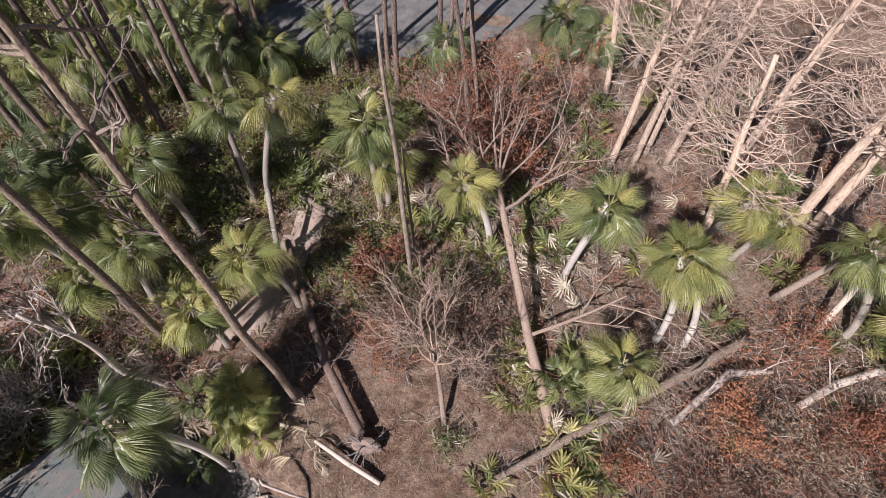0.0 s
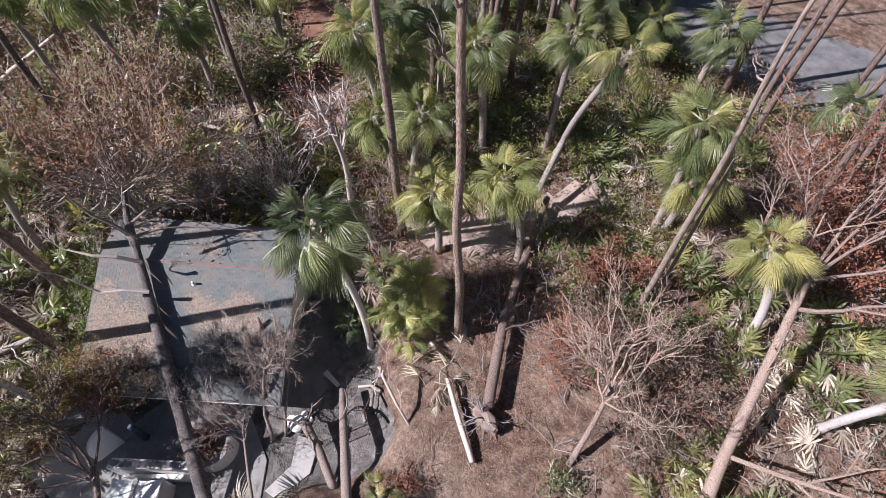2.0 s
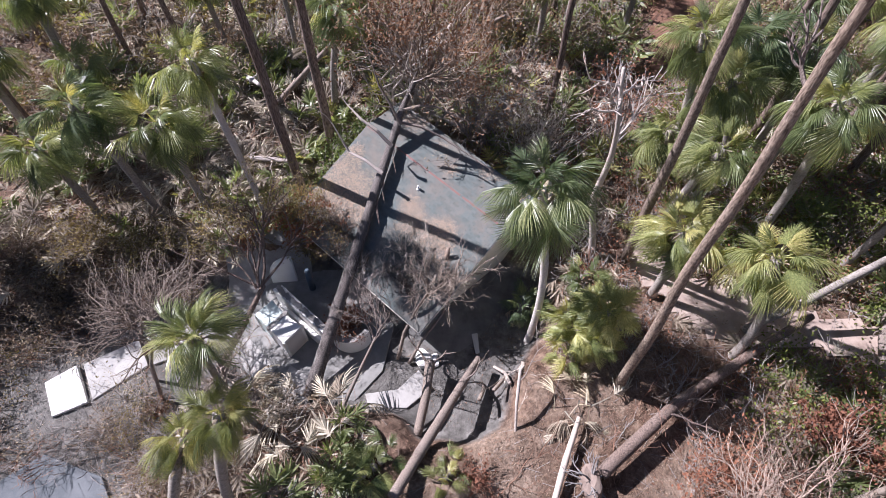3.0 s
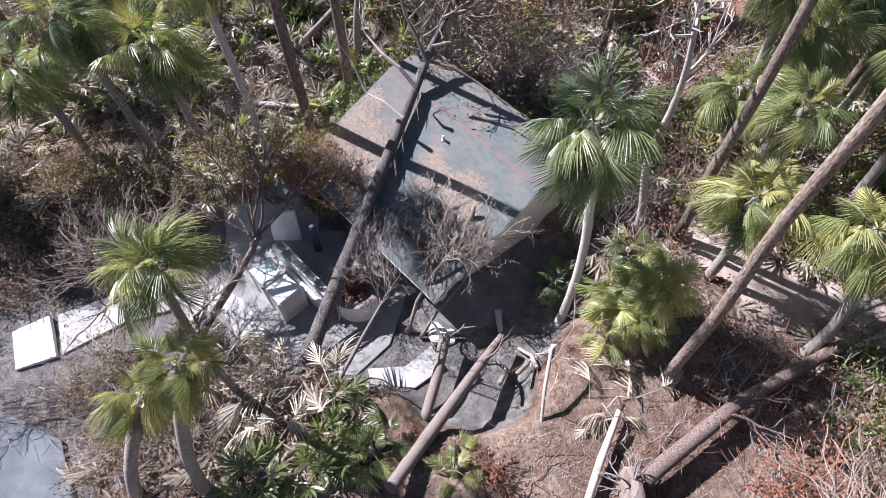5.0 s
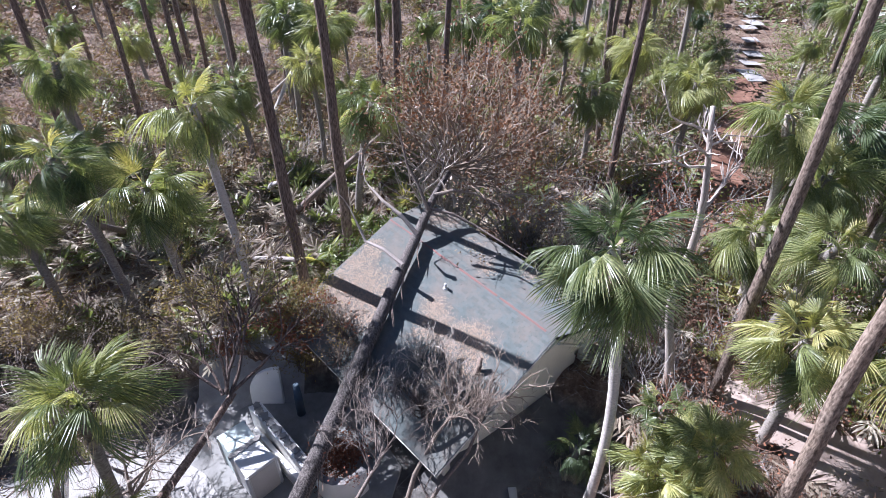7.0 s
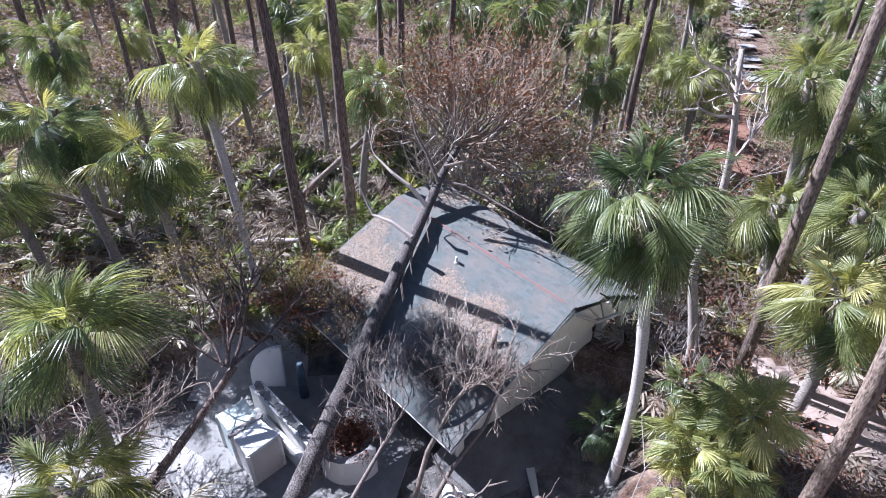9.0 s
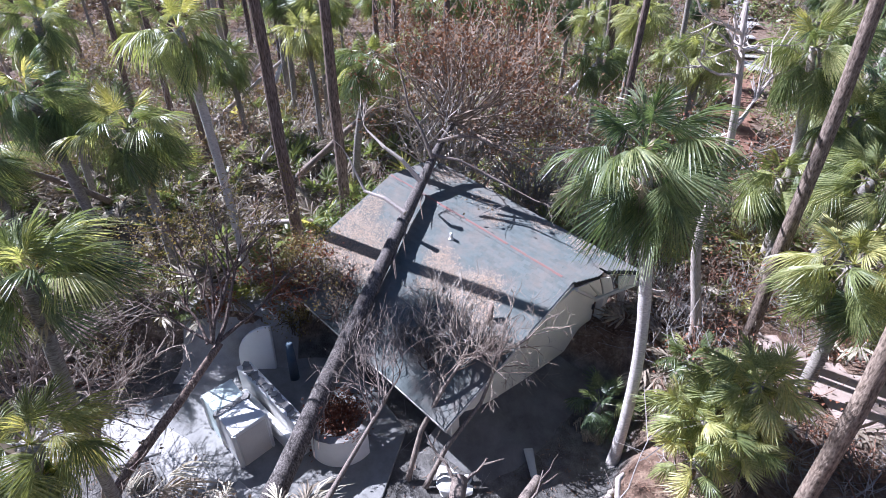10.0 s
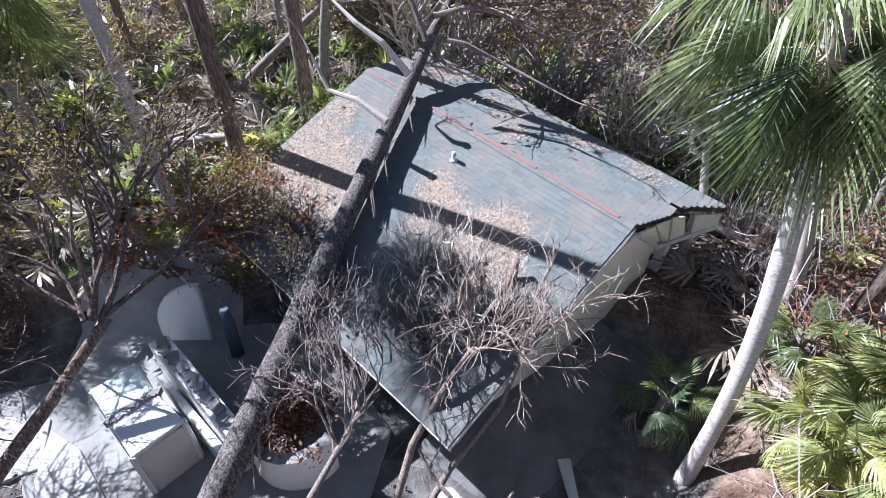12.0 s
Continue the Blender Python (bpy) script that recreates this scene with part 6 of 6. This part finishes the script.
SLAB_WAY = [(-11.1, -8.2), (-9.8, -8.2), (-12.0, -7.4), (-10.4, -7.6), (-9.6, -6.2), (-11.3, -6.2), (-8.2, -8.6), (-10.2, -9.0), (-7.07, -12.98), (-8.41, -10.93), (-9.21, -9.12), (-8.98, -7.56), (-8.39, -6.1), (-7.49, -4.62), (-7.18, -7.83)]


def debris_xy(r):
    """Spots over the sand, clear of the way that the slabs and the open sand make."""
    while True:
        x, y = r.uniform(-13, -3.5), r.uniform(-18, -5.5)
        if min(math.hypot(x - a, y - b) for a, b in SLAB_WAY) > r.uniform(1.3, 2.3) and not (-5.4 < x < -1.5 and -15 < y < -9.5):
            return x, y


def sand_xy(r):
    """Spots on the open sand, clear of the masonry and the paved pad."""
    while True:
        x, y = r.uniform(-12.5, -4.5), r.uniform(-16, -5)
        if (y < -7.2 or x > -7.6) and min(math.hypot(x - a, y - b) for a, b in SLAB_WAY) > r.uniform(0.9, 2.0):
            if not (-9.6 < x < -7.9 and y > -8.5):
                return x, y


def rough_xy(r):
    return r.uniform(5, 19), r.uniform(1.5, 10)


cover("sand_brush", "grey and brown dead brush on the washed sand", "brush", twig_m, brush(100, 35, sand_xy, 0.8, True))
cover("brown_sand_brush", "brown dead brush on the washed sand", "brush", rust_twig, brush(110, 36, sand_xy, 0.7, True))
cover("rough_brush", "rust-brown tangle of dead brush in the clearing", "brush", brown_twig, brush(330, 37, rough_xy, 1.0))
cover("pale_rough_brush", "grey tangle of dead brush in the clearing", "brush", twig_m, brush(90, 38, rough_xy, 1.0))


def thickets(count, seed, area, size, sand=False):
    """Leafy undergrowth as many small leaves in uneven heaps."""
    r, b, k = random.Random(seed), Buf(), 0
    while k < count:
        x, y = area(r)
        if not sand and (not clear_spot(x, y, 0.6) or (-8 < x < 0.5 and -2 < y < 10.5 and r.random() < 0.88)):
            continue
        k += 1
        w, h = r.uniform(0.8, 2.0) * size, r.uniform(0.8, 2.2) * size
        pts = [Vector(on(x + r.gauss(0, w * 0.5), y + r.gauss(0, w * 0.5), abs(r.gauss(0, 0.5)) * h)) for _ in range(12)]
        big = 0.15 * size * (1 + math.hypot(x, y) / 90)
        for p in pts:
            for _ in range(11):
                q = p + Vector((r.gauss(0, 0.25), r.gauss(0, 0.25), r.gauss(0, 0.2)))
                d = Vector((r.uniform(-1, 1), r.uniform(-1, 1), r.uniform(-0.5, 0.8))).normalized()
                o = turned(d, 3.0, r)
                b.ribbon([q, q + d * big * 0.5, q + d * big], [0.03, 0.2 * big, 0], (o - d * o.dot(d)).normalized())
    return b


cover("sand_debris", "brown dead leaves and twigs heaped on the sand", "undergrowth", brown_leaf, thickets(70, 62, debris_xy, 0.4, True))
cover("olive_sand_debris", "olive-brown low growth on the sand", "undergrowth", olive_leaf, thickets(50, 63, debris_xy, 0.4, True))
cover("grey_sand_debris", "grey dead leaves on the sand", "undergrowth", dead_frond_m, thickets(50, 64, debris_xy, 0.4, True))
cover("debris_brush", "tangled dead brush over the sand", "brush", brown_twig, brush(620, 39, debris_xy, 0.6, True))
cover("grey_debris_brush", "tangled grey dead brush over the sand", "brush", twig_m, brush(360, 40, debris_xy, 0.6, True))
cover("olive_thicket", "olive-brown undergrowth deep in the forest", "undergrowth", olive_leaf, thickets(220, 51, behind, 1.0))
cover("brown_thicket", "brown dead undergrowth deep in the forest", "undergrowth", brown_leaf, thickets(420, 52, behind, 1.0))
cover("grey_thicket", "pale grey dead undergrowth deep in the forest", "undergrowth", dead_frond_m, thickets(640, 53, behind, 0.9))


def far_belt(r):
    d, a = 62 + 120 * r.random() ** 1.2, radians(r.uniform(-46, 46))
    return -d * math.cos(a), d * math.sin(a)


cover("far_green_wood", "distant green wall of palm undergrowth", "undergrowth", palm_dark, thickets(280, 54, far_belt, 2.4))
cover("far_brown_wood", "distant brown wall of dead undergrowth", "undergrowth", brown_leaf, thickets(420, 55, far_belt, 2.2))


def horizon_belt(r):
    d, a = r.uniform(150, 420), radians(r.uniform(-48, 48))
    return -d * math.cos(a), d * math.sin(a)


cover("distant_wood", "far grey-brown forest edge on the horizon", "woods", brown_leaf, thickets(520, 59, horizon_belt, 5.0))
cover("distant_green_wood", "far green forest edge on the horizon", "woods", palm_dark, thickets(420, 60, horizon_belt, 5.0))


def near_woods(r):
    return (r.uniform(-20, -5), r.uniform(5, 26)) if r.random() < 0.6 else (r.uniform(-5, 19), r.uniform(4, 27))


def left_woods(r):
    return (r.uniform(-22, -4), r.uniform(10, 27)) if r.random() < 0.7 else (r.uniform(-28, -13), r.uniform(19, 33))


cover("rust_thicket", "low rust-brown dead undergrowth under the trees", "undergrowth", rust_leaf, thickets(240, 56, near_woods, 0.5))
cover("rough_thicket", "flattened rust-brown dead leaves in the clearing", "undergrowth", rust_leaf, thickets(28, 61, rough_xy, 0.75))
cover("dark_thicket", "low olive undergrowth under the trees", "undergrowth", green_leaf, thickets(420, 57, left_woods, 0.7))
cover("dry_thicket", "low dry brown undergrowth under the trees", "undergrowth", brown_leaf, thickets(320, 58, near_woods, 0.55))
cover("shade_litter", "dark leaf litter deep in shade", "undergrowth", brown_leaf, thickets(160, 65, left_woods, 0.6))
cover("lane_thicket", "dark green undergrowth beside the lane", "undergrowth", palm_dark, thickets(260, 66, lane_woods, 0.9))
cover("far_brush", "tangled brown undergrowth deep in the forest", "brush", rust_twig, brush(1100, 33, behind, 1.9))
cover("grey_far_brush", "tangled grey dead brush deep in the forest", "brush", twig_m, brush(1300, 34, behind, 1.9))

# ---- needles on the roof ----
def roof_litter(count, seed, spots):
    r, b = random.Random(seed), Buf()
    while len(b.f) < count:
        side = -1 if r.random() < 0.82 else 1
        x, s = r.uniform(-LONG + 0.05, -0.05), r.uniform(0.08, (NEAR if side < 0 else FAR) - 0.05)
        dens = noise.noise((x * 0.9, s * 0.9 * side, seed)) * 0.55
        for cx, cs, rad, sd in spots:
            if sd == side:
                dens += (1.3 if cx < -4.5 else 0.95) * math.exp(-((x - cx) ** 2 + (s - cs) ** 2) / rad ** 2)
        if dens < r.uniform(0.3, 1.0):
            continue
        a, ln = r.uniform(0, 6.28), r.uniform(0.02, 0.05)
        p, q = slope(side, x, s, 0.024), slope(side, x + ln * math.cos(a), s + ln * math.sin(a), 0.026 + r.uniform(0, 0.012))
        w = slope(side, x - 0.003 * math.sin(a), s + 0.003 * math.cos(a), 0.024) - p
        b.face([HOUSE @ v for v in (p - w, p + w, q + w, q - w)])
    return b


ROOF_SPOTS = [(-6.1, 2.1, 0.75, -1), (-5.1, 2.8, 0.9, -1), (-5.8, 2.9, 0.7, -1), (-1.7, 1.3, 0.55, -1), (-1.9, 1.85, 0.6, -1), (-1.2, 2.1, 0.5, -1), (-3.4, 1.4, 0.55, -1), (-2.8, 2.0, 0.5, -1), (-6.4, 1.1, 0.35, -1), (-4.0, 1.3, 0.5, 1), (-2.0, 1.55, 0.5, 1), (-0.6, 1.6, 0.5, 1), (-3.0, 0.7, 0.4, 1), (-5.5, 1.4, 0.6, 1)]
cover("roof_needles", "orange-brown needles drifted on the shingles", "litter", needle_m, roof_litter(21000, 5, ROOF_SPOTS))


# ---- shingles, the nearest ones singly ----
def shingles():
    tab, course = 0.218, 0.1
    tabs = {}
    for side in (-1, 1):
        b = Buf()
        lo, hi = slope(side, 0, 0, 0.004), slope(side, 0, course + 0.015, 0.01)
        lo2, hi2 = slope(side, tab - 0.006, 0, 0.004), slope(side, tab - 0.006, course + 0.015, 0.01)
        up = slope(side, 0, 0, 0.006) - slope(side, 0, 0, 0)
        b.v = [lo - up, lo2 - up, hi2 - up * 2.0, hi - up * 2.0, lo, lo2, hi2, hi]
        b.f = [(4, 5, 6, 7), (2, 3, 7, 6), (0, 3, 7, 4), (1, 5, 6, 2)] if side < 0 else [(7, 6, 5, 4), (6, 7, 3, 2), (4, 7, 3, 0), (2, 6, 5, 1)]
        tabs[side] = b, b.mesh("shingle", shingle_m)
    rest, single_ones = Buf(), 0
    for side, s_end in ((-1, NEAR), (1, FAR)):
        for c in range(int(s_end / course + 0.2)):
            s = c * course
            x, end = -LONG - (c % 2) * tab * 0.5, 0.0 if side < 0 else torn_end(s + course * 0.5)
            while x < end - 0.02:
                x0 = max(x, -LONG)
                wide = min(x + tab, end) - x0
                if wide > 0.03:
                    o = slope(side, x0, s, 0) - slope(side, 0, 0, 0)
                    m = Matrix.Translation(o + Vector((0, 0, rng.uniform(0, 0.003)))) @ Matrix.Diagonal((wide / tab, 1, 1, 1))
                    if side < 0 and x > -2.4 and 0.05 < s < 2.6 and single_ones < 298:
                        part("shingle", tabs[side][1], near_roof, m=m)
                        single_ones += 1
                    else:
                        rest.add(tabs[side][0], m)
                x += tab
    ob = part("shingle_field", rest.mesh("shingle_field", shingle_m), near_roof)
    tagged(ob, "grey three-tab shingles", kind="stuff")


shingles()
